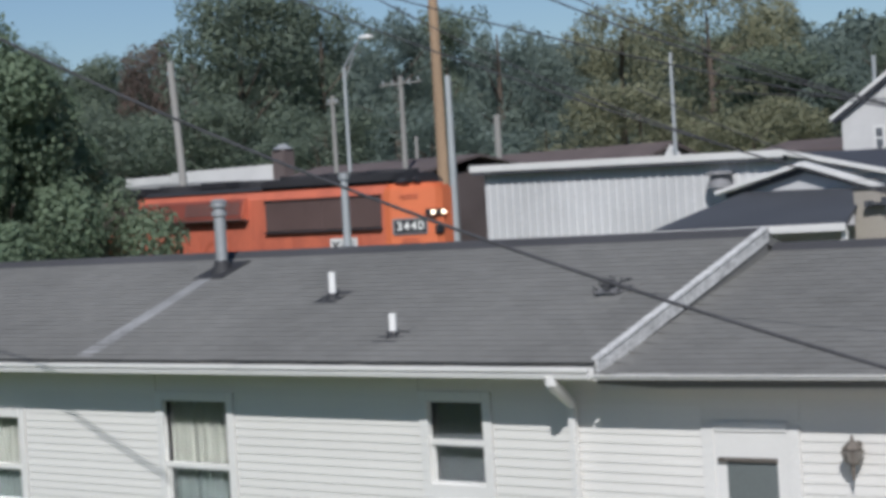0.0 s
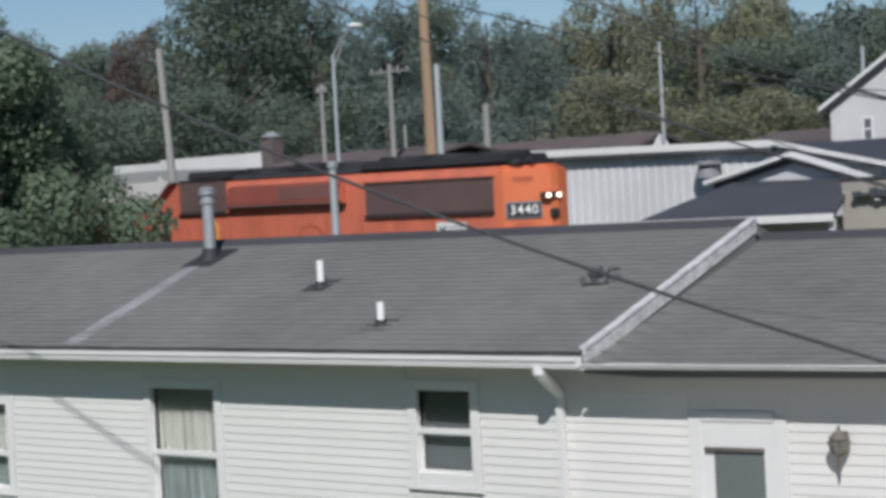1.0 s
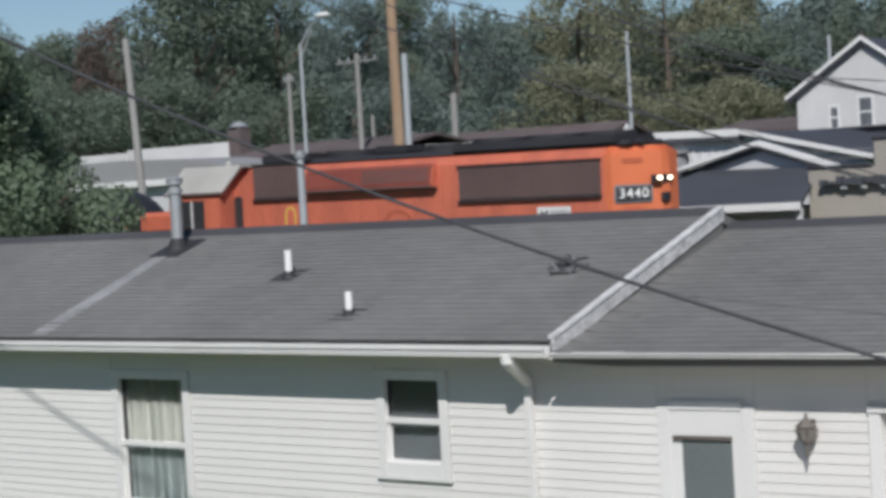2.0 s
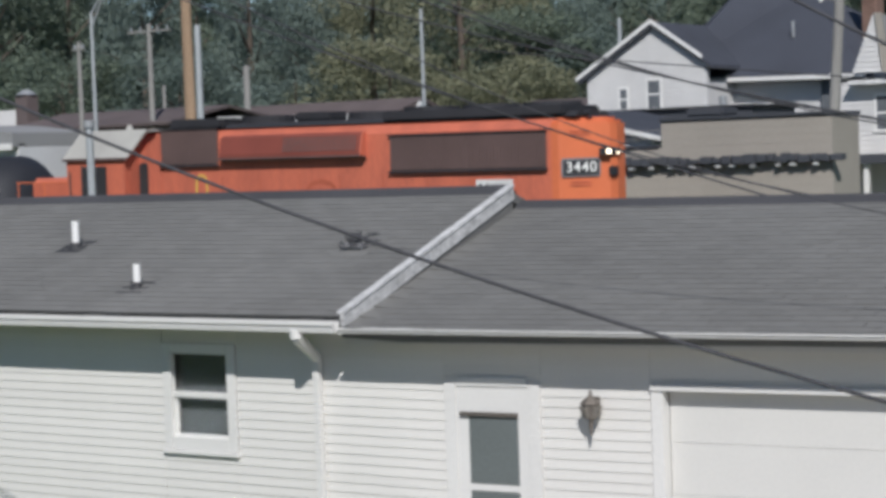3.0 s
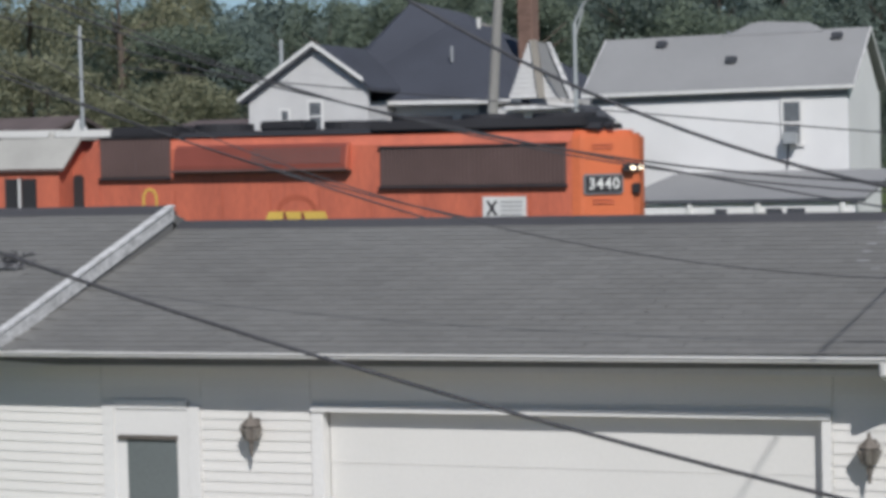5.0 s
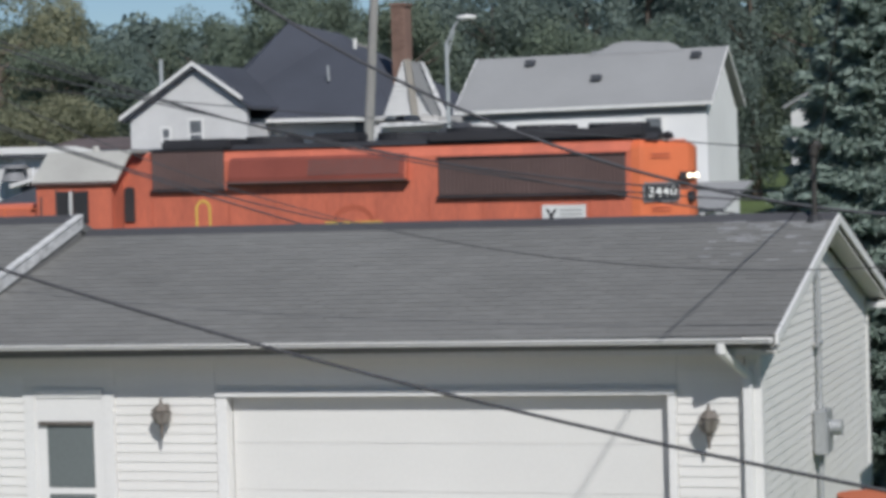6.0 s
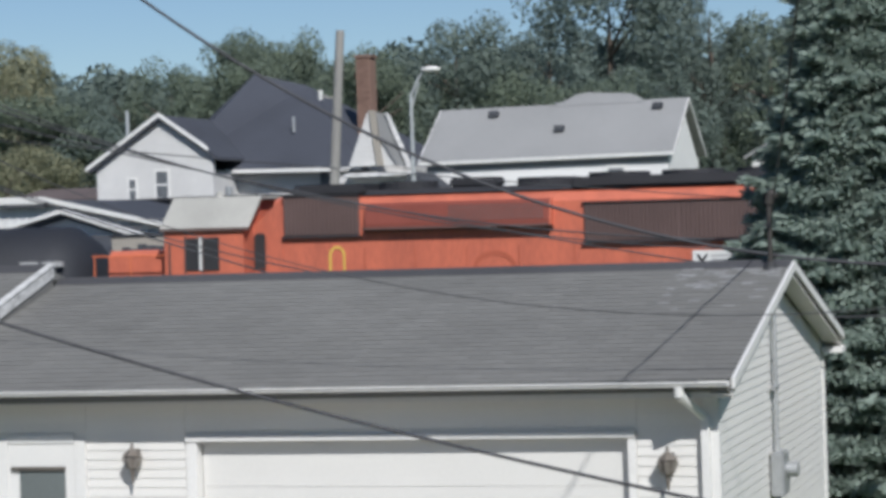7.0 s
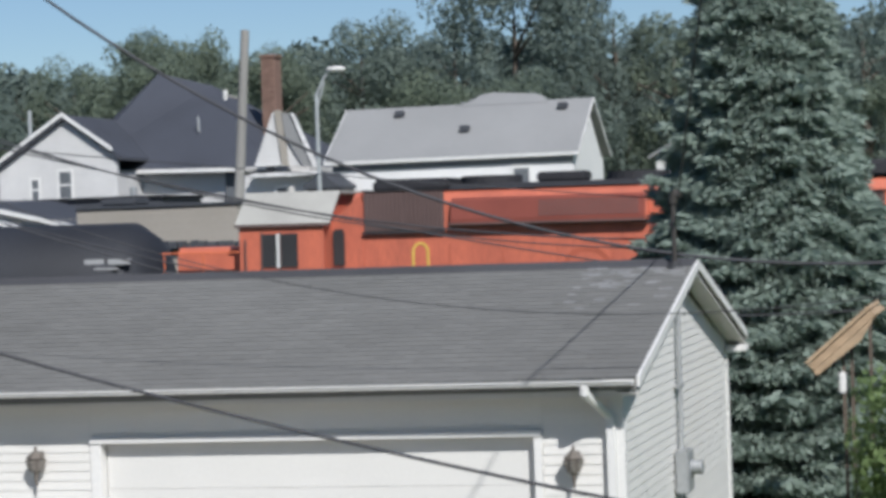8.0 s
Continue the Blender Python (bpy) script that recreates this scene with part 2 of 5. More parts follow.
def wire(name, a, b, sag, r, label, group=""):
    """A cable hung between two points, with its sag."""
    cu = bpy.data.curves.new(name, 'CURVE')
    cu.dimensions, cu.bevel_depth, cu.bevel_resolution = '3D', r, 2
    sp = cu.splines.new('POLY')
    n = 40
    sp.points.add(n)
    a, b = Vector(a), Vector(b)
    for i in range(n + 1):
        s = i / n
        p = a.lerp(b, s) - Vector((0, 0, 4 * sag * s * (1 - s)))
        sp.points[i].co = (*p, 1)
    cu.materials.append(M_CABLE)
    ob = new(name, cu)
    dg = bpy.context.evaluated_depsgraph_get()
    me = bpy.data.meshes.new_from_object(ob.evaluated_get(dg))
    bpy.data.objects.remove(ob)
    ob = new(name, me)
    return tagged(ob, label, "cable", group)


# ---- ground ----
def height(x, y):
    h = 0.0
    if y > 24:
        h += (y - 24) * 0.06 if y < 52 else 1.68 + (y - 52) * 0.05
    return min(h, 6.0) - 0.4 * max(0, min(1, (-y - 8) / 10))


def build_ground():
    xs = [-700, -400, -250, -180] + list(range(-150, 71, 5)) + [100, 180, 300, 600]
    ys = [-300, -120, -60] + list(range(-30, 121, 4)) + [150, 200, 300, 500, 900]
    verts = [(x, y, height(x, y) - 0.02) for y in ys for x in xs]
    w = len(xs)
    faces = [(j * w + i, j * w + i + 1, (j + 1) * w + i + 1, (j + 1) * w + i) for j in range(len(ys) - 1) for i in range(w - 1)]
    g = soup("ground", verts, faces, M_GRASS)
    tagged(g, "mown grass ground rising gently beyond the tracks", "ground", kind="structure")
    # Unseen; made wide and pale so it bounces warm light under the eaves.
    d = P([(-8.8, 0), (-0.3, 0), (0.4, -17), (-9.4, -17)], "z", 0.0, 0.03)
    dr = link("driveway", d, mat("concrete_drive", (0.46, 0.43, 0.39), 0.9, 0.15, 3, 30, 0.3))
    tagged(dr, "unseen wide pale concrete driveway that bounces light under the eaves", "driveway", kind="structure")


build_ground()

# ---- track ----
TRACK_Y, TRACK_TURN, RAIL_Z, GRADE = 18.63, 0.0256, 0.45, -0.008


def build_track():
    turn = pose(0, TRACK_Y + 0.9, 15 * GRADE, 0, -math.degrees(GRADE), math.degrees(TRACK_TURN))
    b = link("track_bed", P([(-3.2, -0.1), (-1.9, 0.2), (1.9, 0.2), (3.2, -0.1)], "x", -140, 70), M_BALLAST)
    b.matrix_world = turn
    tagged(b, "grey crushed stone ballast bed under the rails", "track bed", kind="structure")
    for s in (-0.75, 0.75):
        r = link("rail", P([(s - 0.07, 0.29), (s + 0.07, 0.29), (s + 0.02, 0.32), (s + 0.035, RAIL_Z), (s - 0.035, RAIL_Z), (s - 0.02, 0.32)], "x", -140, 70), M_RAIL)
        r.matrix_world = turn
        tagged(r, "worn steel rail on wooden ties", "rail", "rails", "structure")
    ties = bmesh.new()
    for i in range(-90, 60):
        box(ties, i * 0.8, i * 0.8 + 0.22, -1.3, 1.3, 0.14, 0.288)
    t = link("track_ties", ties, M_TIE)
    t.matrix_world = turn
    tagged(t, "dark creosoted wooden ties in ballast", "ties", kind="stuff")


build_track()

# ---- the near house: long dwelling with attached garage ----
XL, XJ, XR = -27.0, -9.62, -0.05              # far end, joint with the garage, garage end
MAIN_EAVE, MAIN_RIDGE, MAIN_RY = 2.765, 3.98, 2.97
GAR_EAVE, GAR_RIDGE, GAR_RY = 2.67, 3.79, 3.24
WALL_BACK = 6.75
LAP = 0.104


def siding(parent, x0, x1, z0, z1, y):
    """Lapped boards on a wall that faces -y, each a piece of its own on one shared mesh."""
    bm = P([(0.0, LAP + 0.012), (0.0, 0.0), (-0.015, 0.0), (-0.004, LAP + 0.012)], "x", 0, x1 - x0)
    me = None
    k = round(z0 / LAP)
    while k * LAP < z1 - 0.005:
        if me is None:
            ob = link("board", bm, M_SIDING, parent)
            me = ob.data
        else:
            ob = new("board", me)
            ob.parent = parent
        ob.location = (x0, y, k * LAP)
        k += 1


def tabs(parent, x0, x1, ye, ze, yr, zr, course=0.14, tab=0.31):
    """Roof shingles: lapped tabs, course by course, from the eave to the ridge."""
    run = math.hypot(yr - ye, zr - ze)
    uy, uz = (yr - ye) / run, (zr - ze) / run
    verts, faces = [], []
    rnd = random.Random(4)
    rows = int(run / course) + 1
    for k in range(rows):
        a, b = k * course, min((k + 1) * course + 0.03, run)
        x = x0 - (0.155 if k % 2 else 0)
        while x < x1:
            xa, xb = max(x, x0), min(x + tab - 0.006, x1)
            if xb > xa + 0.01:
                t0, t1 = 0.014 + rnd.random() * 0.004, 0.006
                d = rnd.uniform(-0.006, 0.006)
                i = len(verts)
                for xx in (xa, xb):
                    verts.append((xx, ye + uy * (a + d) - uz * t0, ze + uz * (a + d) + uy * t0))
                for xx in (xb, xa):
                    verts.append((xx, ye + uy * b - uz * t1, ze + uz * b + uy * t1))
                for xx in (xa, xb):
                    verts.append((xx, ye + uy * (a + d), ze + uz * (a + d)))
                faces += [(i, i + 1, i + 2, i + 3), (i + 4, i + 5, i + 1, i)]
            x += tab
    ob = soup("shingles", verts, faces, M_SHINGLE, parent)
    ob["kind"] = "stuff"
    return ob


def sash_window(parent, x0, x1, z0, z1, zr, sill_z, upper, lower, y=0.0):
    """A double-hung window: casing, sill, sashes, panes and what hangs behind them."""
    w = part("window", B(x0 - 0.13, x0, y - 0.035, y + 0.05, sill_z, z1 + 0.12, bevel=0.006), M_TRIM, parent, "white double-hung window with white casing")
    part("casing", B(x1, x1 + 0.13, y - 0.035, y + 0.05, sill_z, z1 + 0.12, bevel=0.006), M_TRIM, w)
    part("head_casing", B(x0, x1, y - 0.035, y + 0.05, z1, z1 + 0.12, bevel=0.006), M_TRIM, w)
    part("sill", B(x0 - 0.15, x1 + 0.15, y - 0.06, y + 0.05, sill_z - 0.05, sill_z - 0.002, bevel=0.008), M_TRIM, w)
    part("apron", B(x0, x1, y - 0.03, y + 0.05, sill_z, z0, bevel=0.004), M_TRIM, w)
    part("meeting_rail", B(x0, x1, y - 0.005, y + 0.045, zr - 0.035, zr + 0.035, bevel=0.006), M_TRIM, w)
    s = bmesh.new()
    for a, b in ((x0, x0 + 0.035), (x1 - 0.035, x1)):
        box(s, a, b, y + 0.02, y + 0.06, z0, zr - 0.036)
    box(s, x0 + 0.036, x1 - 0.036, y + 0.02, y + 0.06, z0, z0 + 0.03)
    part("sash", s, M_TRIM, w)
    for a, b, n in ((z0, zr - 0.03, "pane"), (zr + 0.03, z1, "pane")):
        g = part(n, B(x0, x1, y + 0.062, y + 0.068, a, b), M_GLASS, w)
        g.visible_shadow = False
    # The flat sheet is no curtain but an added backing for the pane's tone.
    if upper:
        part("curtain", B(x0, x1, y + 0.12, y + 0.125, zr - 0.02, z1) if upper is M_PANE_BACKING else pleats(x0, x1, y + 0.12, zr - 0.02, z1), upper, w)
    if lower:
        part("blind", B(x0, x1, y + 0.14, y + 0.145, z0 - 0.02, zr) if lower is M_PANE_BACKING else pleats(x0, x1, y + 0.14, z0 - 0.02, zr), lower, w)
    return w


def pleats(x0, x1, y, z0, z1):
    bm = bmesh.new()
    n = 36
    prev = None
    for i in range(n + 1):
        x = x0 + (x1 - x0) * i / n
        yy = y + 0.018 * math.sin(i * 1.15) + 0.008 * math.sin(i * 2.7)
        cur = [bm.verts.new((x, yy, z0)), bm.verts.new((x, yy, z1)), bm.verts.new((x, yy + 0.01, z0)), bm.verts.new((x, yy + 0.01, z1))]
        if prev:
            bm.faces.new((prev[0], cur[0], cur[1], prev[1]))
            bm.faces.new((cur[2], prev[2], prev[3], cur[3]))
        prev = cur
    return bm


def build_wall_behind():
    """A plain unseen wall added behind the camera to cut low sky light."""
    w = part("wall_south", B(-16, 21, -21.6, -21.2, -0.4, 6.6), M_TAN, None)
    tagged(w, "unseen plain tan wall added to block sky light", "wall", kind="structure")


build_wall_behind()


def build_near_house():
    h = thing("house", (0, 0, 0), "low white vinyl-sided house with grey shingle roof and attached garage", "house")
    # walls, with the openings left through them
    spans = [(XL, -20.9, 0, 2.62), (-19.75, -16.94, 0, 2.62), (-15.44, -12.3, 0, 2.62), (-11.2, -8.25, 0, 2.62), (-7.38, -5.98, 0, 2.62), (-0.9, XR, 0, 2.62),
             (-20.9, -19.75, 0, 0.6), (-20.9, -19.75, 2.0, 2.62), (-16.94, -15.44, 0, 0.45), (-16.94, -15.44, 2.3, 2.62), (-12.3, -11.2, 0, 1.12), (-12.3, -11.2, 2.38, 2.62),
             (-8.25, -7.38, 2.06, 2.62), (-5.98, -0.9, 2.132, 2.62)]
    for a, b, za, zb in spans:
        part("front_wall", B(a, b, 0.0, 0.16, za, zb), M_SIDING, h)
    part("back_wall", B(XL, XR, WALL_BACK - 0.16, WALL_BACK, 0, 2.6), M_SIDING, h)
    part("end_wall", B(XL, XL + 0.16, 0.162, WALL_BACK - 0.162, 0, 2.6), M_SIDING, h)
    # Interior surfaces, all dark: the dim room is in their colour.
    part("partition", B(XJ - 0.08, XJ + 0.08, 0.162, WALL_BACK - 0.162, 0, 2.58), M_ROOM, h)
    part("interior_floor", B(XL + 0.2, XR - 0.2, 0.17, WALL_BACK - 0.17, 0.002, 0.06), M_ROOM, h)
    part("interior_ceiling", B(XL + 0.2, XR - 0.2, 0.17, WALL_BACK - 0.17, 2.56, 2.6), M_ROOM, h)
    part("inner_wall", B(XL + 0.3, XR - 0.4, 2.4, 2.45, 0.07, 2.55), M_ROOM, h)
    gable = P([(0.0, 0.0), (WALL_BACK, 0.0), (WALL_BACK, 2.6), (GAR_RY, GAR_RIDGE - 0.2), (0.0, 2.6)], "x", XR - 0.16, XR)
    g = part("gable_wall", gable, M_SIDING, h, "white lapped gable end of the garage")
    # boards of the gable, cut to the slope
    k = 0
    while k * LAP < 3.5:
        z = k * LAP
        top = z + LAP
        if top <= 2.55:
            a, b = 0.02, WALL_BACK - 0.02
        else:
            s = (GAR_RIDGE - 0.24 - top) / (GAR_RIDGE - 0.24 - 2.55)
            if s <= 0.02:
                break
            a, b = GAR_RY - s * GAR_RY + 0.02, GAR_RY + s * (WALL_BACK - GAR_RY) - 0.02
        bm = bmesh.new()
        vs = [bm.verts.new(p) for p in ((XR + 0.001, a, top + 0.01), (XR + 0.001, a, z), (XR + 0.016, a, z), (XR + 0.005, a, top + 0.01),
                                        (XR + 0.001, b, top + 0.01), (XR + 0.001, b, z), (XR + 0.016, b, z), (XR + 0.005, b, top + 0.01))]
        for q in ((0, 1, 2, 3), (7, 6, 5, 4), (0, 4, 5, 1), (1, 5, 6, 2), (2, 6, 7, 3), (3, 7, 4, 0)):
            bm.faces.new([vs[i] for i in q])
        link("board", bm, M_SIDING, g)
        k += 1
    part("corner_board", B(XR - 0.13, XR + 0.03, -0.03, 0.0, 0, 2.6, bevel=0.005), M_TRIM, h)
    part("corner_board", B(XR + 0.0, XR + 0.03, 0.001, 0.12, 0, 2.6, bevel=0.005), M_TRIM, h)
    part("corner_board", B(XR + 0.0, XR + 0.03, WALL_BACK - 0.12, WALL_BACK + 0.02, 0, 2.5, bevel=0.005), M_TRIM, h)
    # roofs
    for nm, x0, x1, ze, zr, yr in (("main_roof", XL - 0.3, -9.41, MAIN_EAVE, MAIN_RIDGE, MAIN_RY), ("garage_roof", -9.40, 0.20, GAR_EAVE, GAR_RIDGE, GAR_RY)):
        ye = -0.42
        yb = 2 * yr - ye
        bm = bmesh.new()
        prism(bm, [(ye, ze), (yr, zr), (yb, ze), (yb, ze - 0.12), (yr, zr - 0.12), (ye, ze - 0.12)], "x", x0, x1)
        r = part(nm, bm, M_SHINGLE, h, "grey asphalt shingle roof")
        tabs(r, x0, x1, ye - 0.03, ze, yr, zr)
        sl = (zr - ze) / (yr - ye)
        cap = P([(yr - 0.17, zr - 0.17 * sl + 0.016), (yr, zr + 0.055), (yr + 0.17, zr - 0.17 * sl + 0.016), (yr, zr + 0.015)], "x", x0 - 0.01, x1 + 0.01)
        part("ridge_cap", cap, M_SHINGLE_DARK, r)
        if nm == "main_roof":
            part("fascia", B(x0, x1, ye - 0.002, ye + 0.02, ze - 0.19, ze - 0.125), M_TRIM, r)
        else:
            part("fascia", B(x0, x1, ye + 0.06, ye + 0.08, ze - 0.19, ze - 0.125), M_SOFFIT, r)
        gt = ze - (0.045 if nm == "main_roof" else 0.015)
        gh = 0.115 if nm == "main_roof" else 0.052
        gut = P([(ye - 0.13, gt), (ye - 0.115, gt), (ye - 0.08, gt - gh + 0.012), (ye - 0.014, gt - gh + 0.012), (ye - 0.014, gt), (ye - 0.004, gt), (ye - 0.004, gt - gh), (ye - 0.115, gt - gh), (ye - 0.125, gt - gh * 0.62), (ye - 0.088, gt - gh * 0.55), (ye - 0.088, gt - gh * 0.40), (ye - 0.13, gt - gh * 0.32)], "x", x0 + 0.02, x1 - 0.02)
        part("gutter", gut, M_TRIM, r, "white metal eave gutter")
        part("soffit", B(x0 + 0.02, min(x1 - 0.02, XR + 0.0), ye + 0.085, 0.0, ze - 0.19, ze - 0.165), M_SOFFIT, r)
        part("soffit", B(x0 + 0.02, min(x1 - 0.02, XR + 0.0), WALL_BACK, yb - 0.03, ze - 0.19, ze - 0.165), M_SOFFIT, r)
    # worn pale tabs near the mast
    rnd = random.Random(17)
    gs = (GAR_RIDGE - GAR_EAVE) / (GAR_RY + 0.42)
    for i in range(46):
        x = rnd.uniform(-1.1, 0.02)
        y = 3.08 - abs(rnd.gauss(0, 0.55)) - 0.05
        z = GAR_EAVE + (y + 0.42) * gs + 0.024
        w, d = rnd.uniform(0.06, 0.17), rnd.uniform(0.018, 0.05)
        part("worn_tab", slab(bmesh.new(), [(x, y, z), (x + w, y, z), (x + w, y + d, z + d * gs), (x, y + d, z + d * gs)], 0.008), M_STREAK, h)
    # rake boards
    ye = -0.42
    sl = (MAIN_RIDGE - MAIN_EAVE) / (MAIN_RY - ye)
    rk = P([(ye - 0.03, MAIN_EAVE + 0.03), (MAIN_RY, MAIN_RIDGE + 0.03), (MAIN_RY, MAIN_RIDGE - 0.115), (ye - 0.03, MAIN_EAVE - 0.13)], "x", -9.39, -9.34)
    part("rake_board", rk, M_RAKE_WORN, h, "weathered white rake board between the roofs")
    cap = P([(ye - 0.03, MAIN_EAVE + 0.034), (MAIN_RY, MAIN_RIDGE + 0.034), (MAIN_RY, MAIN_RIDGE + 0.06), (ye - 0.03, MAIN_EAVE + 0.06)], "x", -9.43, -9.33)
    part("rake_cap", cap, M_RAKE_WORN, h)
    part("step_flashing", P([(ye, MAIN_EAVE - 0.125), (MAIN_RY, MAIN_RIDGE - 0.12), (MAIN_RY, MAIN_RIDGE - 0.4), (ye, MAIN_EAVE - 0.2)], "x", -9.395, -9.36), M_SHINGLE, h)
    yb = 2 * GAR_RY - ye
    for pts in ([(ye, GAR_EAVE + 0.015), (GAR_RY, GAR_RIDGE + 0.03), (GAR_RY, GAR_RIDGE - 0.08), (ye, GAR_EAVE - 0.09)], [(GAR_RY, GAR_RIDGE + 0.03), (yb, GAR_EAVE + 0.015), (yb, GAR_EAVE - 0.09), (GAR_RY, GAR_RIDGE - 0.08)]):
        part("rake_board", P(pts, "x", 0.202, 0.235), M_TRIM, h, "white rake board of the garage gable")
    for pts in ([(ye + 0.03, GAR_EAVE - 0.14), (GAR_RY, GAR_RIDGE - 0.13), (GAR_RY, GAR_RIDGE - 0.15), (ye + 0.03, GAR_EAVE - 0.16)], [(GAR_RY, GAR_RIDGE - 0.13), (yb - 0.03, GAR_EAVE - 0.14), (yb - 0.03, GAR_EAVE - 0.16), (GAR_RY, GAR_RIDGE - 0.15)]):
        part("rake_soffit", P(pts, "x", XR + 0.03, 0.2), M_SOFFIT, h)
    # eave returns of the gable
    part("eave_return", B(-0.02, 0.235, yb - 0.3, yb + 0.04, GAR_EAVE - 0.24, GAR_EAVE - 0.155, bevel=0.01), M_TRIM, h)
    # pale strip low on the main roof
    fl = slab(bmesh.new(), [(-18.1, -0.36, MAIN_EAVE + 0.06 * sl + 0.024), (-17.75, -0.36, MAIN_EAVE + 0.06 * sl + 0.024), (-18.05, 2.15, MAIN_EAVE + 2.57 * sl + 0.024), (-18.3, 2.15, MAIN_EAVE + 2.57 * sl + 0.024)], 0.012)
    part("flashing_strip", fl, M_STREAK, h, "pale diagonal streak on the shingles")
    # windows and doors
    sash_window(h, -16.80, -15.58, 0.60, 2.20, 1.36, 0.5, M_CURTAIN, M_BLIND)
    sash_window(h, -12.16, -11.34, 1.32, 2.27, 1.80, 1.17, M_PANE_BACKING, M_PANE_BACKING)
    sash_window(h, -20.76, -19.90, 0.72, 1.90, 1.20, 0.66, M_CURTAIN, M_BLIND)
    d = part("entry_door", B(-8.249, -7.381, -0.022, 0.10, 0.05, 2.055, bevel=0.004), M_TRIM, h, "white storm door with tall glass")
    part("casing", B(-8.40, -8.25, -0.035, 0.05, 0.05, 2.10, bevel=0.006), M_TRIM, d)
    part("casing", B(-7.38, -7.24, -0.035, 0.05, 0.05, 2.10, bevel=0.006), M_TRIM, d)
    part("head_casing", B(-8.249, -7.381, -0.035, 0.05, 2.06, 2.16, bevel=0.006), M_TRIM, d)
    part("closer_bar", B(-8.20, -7.5, -0.06, -0.023, 1.755, 1.80, bevel=0.006), M_LANTERN, d)
    for a, b in ((1.06, 1.75), (0.25, 0.98)):
        part("glass_panel", B(-8.10, -7.51, -0.030, -0.023, a, b), M_BLIND, d, "grey-green reflecting glass")
    part("mid_rail", B(-8.10, -7.51, -0.035, -0.023, 0.985, 1.055, bevel=0.005), M_TRIM, d)
    gd = part("garage_door", B(-5.85, -0.97, 0.145, 0.155, 0.02, 2.06), M_GDOOR, h, "white sectional double garage door")
    for i in range(4):
        part("door_panel", B(-5.84, -0.98, 0.10, 0.143, 0.02 + i * 0.51, 0.528 + i * 0.51, bevel=0.003), M_GDOOR, gd)
    part("jamb", B(-5.98, -5.852, -0.035, 0.15, 0, 2.063, bevel=0.005), M_TRIM, gd)
    part("jamb", B(-0.968, -0.88, -0.035, 0.15, 0, 2.063, bevel=0.005), M_TRIM, gd)
    part("head_trim", B(-5.98, -0.88, -0.055, 0.15, 2.065, 2.13, bevel=0.005), M_TRIM, gd)
    # downspouts
    for xe, xs, ze, r in ((-9.95, -10.02, MAIN_EAVE - 0.13, 0.072), (-0.31, -0.15, GAR_EAVE - 0.06, 0.05)):
        ds = bmesh.new()
        cyl(ds, (xe, -0.5, ze), (xe, -0.49, ze - 0.1), r, seg=10)
        cyl(ds, (xe, -0.49, ze - 0.08), (xs, -0.06, ze - 0.36), r, r * 0.8, seg=10)
        box(ds, xs - 0.045, xs + 0.045, -0.105, -0.027, 0.1, ze - 0.33, bevel=0.008)
        part("downspout", ds, M_TRIM, h, "white downspout")
    # meter and mast on the gable
    m = part("service_conduit", C((0.02, 2.85, 0.1), (0.02, 2.95, 3.3), 0.028, seg=10), M_GALV, h, "grey electrical conduit on the gable")
    part("meter_box", B(XR + 0.025, XR + 0.18, 2.66, 3.06, 1.08, 1.58, bevel=0.02), M_GALV, m)
    part("meter_dial", C((XR + 0.17, 2.95, 1.36), (XR + 0.3, 2.95, 1.36), 0.085, seg=16), M_GALV, m)
    part("conduit_clamp", C((0.02, 2.8, 2.3), (0.02, 3.05, 2.3), 0.03, seg=8), M_GALV, m)
    # boards of the front, segment by segment
    for a, b, z0, z1 in ((XL, -20.9, 0, 2.6), (-20.9, -19.75, 0, 0.6), (-19.75, -16.94, 0, 2.6), (-16.94, -15.44, 0, 0.45), (-15.44, -12.3, 0, 2.6), (-12.3, -11.2, 0, 1.12),
                         (-11.2, -8.41, 0, 2.6), (-7.23, -5.99, 0, 2.5), (-8.41, -7.23, 2.17, 2.5), (-0.87, XR - 0.135, 0, 2.5), (-5.99, -0.87, 2.21, 2.5)):
        siding(h, a + 0.002, b - 0.002, z0, z1, 0.0)
    return h


HOUSE = build_near_house()


def settle_garage(house, lean=0.014, pivot=-6.3):
    """The front of the garage has sunk a little towards the joint with the house; its ridge has stayed level."""
    for ob in house.children_recursive:
        if ob.data.users > 1:
            if ob.location.x > -8.5:
                ob.location.z += lean * (ob.location.x - pivot)
                ob.rotation_euler.y = -lean
            continue
        at = ob.location
        if ob.name == "garage_roof":
            bm = bmesh.new()
            bm.from_mesh(ob.data)
            bmesh.ops.subdivide_edges(bm, edges=bm.edges[:], cuts=11, use_grid_fill=True)
            bm.to_mesh(ob.data)
            bm.free()
        for v in ob.data.vertices:
            x, z = v.co.x + at.x, v.co.z + at.z
            if x > -9.3:
                v.co.z += lean * (x - pivot) * max(0.0, min(1.0, (GAR_RIDGE - z) / (GAR_RIDGE - GAR_EAVE)))


settle_garage(HOUSE)
M_SLOPE = (MAIN_RIDGE - MAIN_EAVE) / (MAIN_RY + 0.42)


def main_roof_z(y):
    return MAIN_EAVE + (y + 0.42) * M_SLOPE


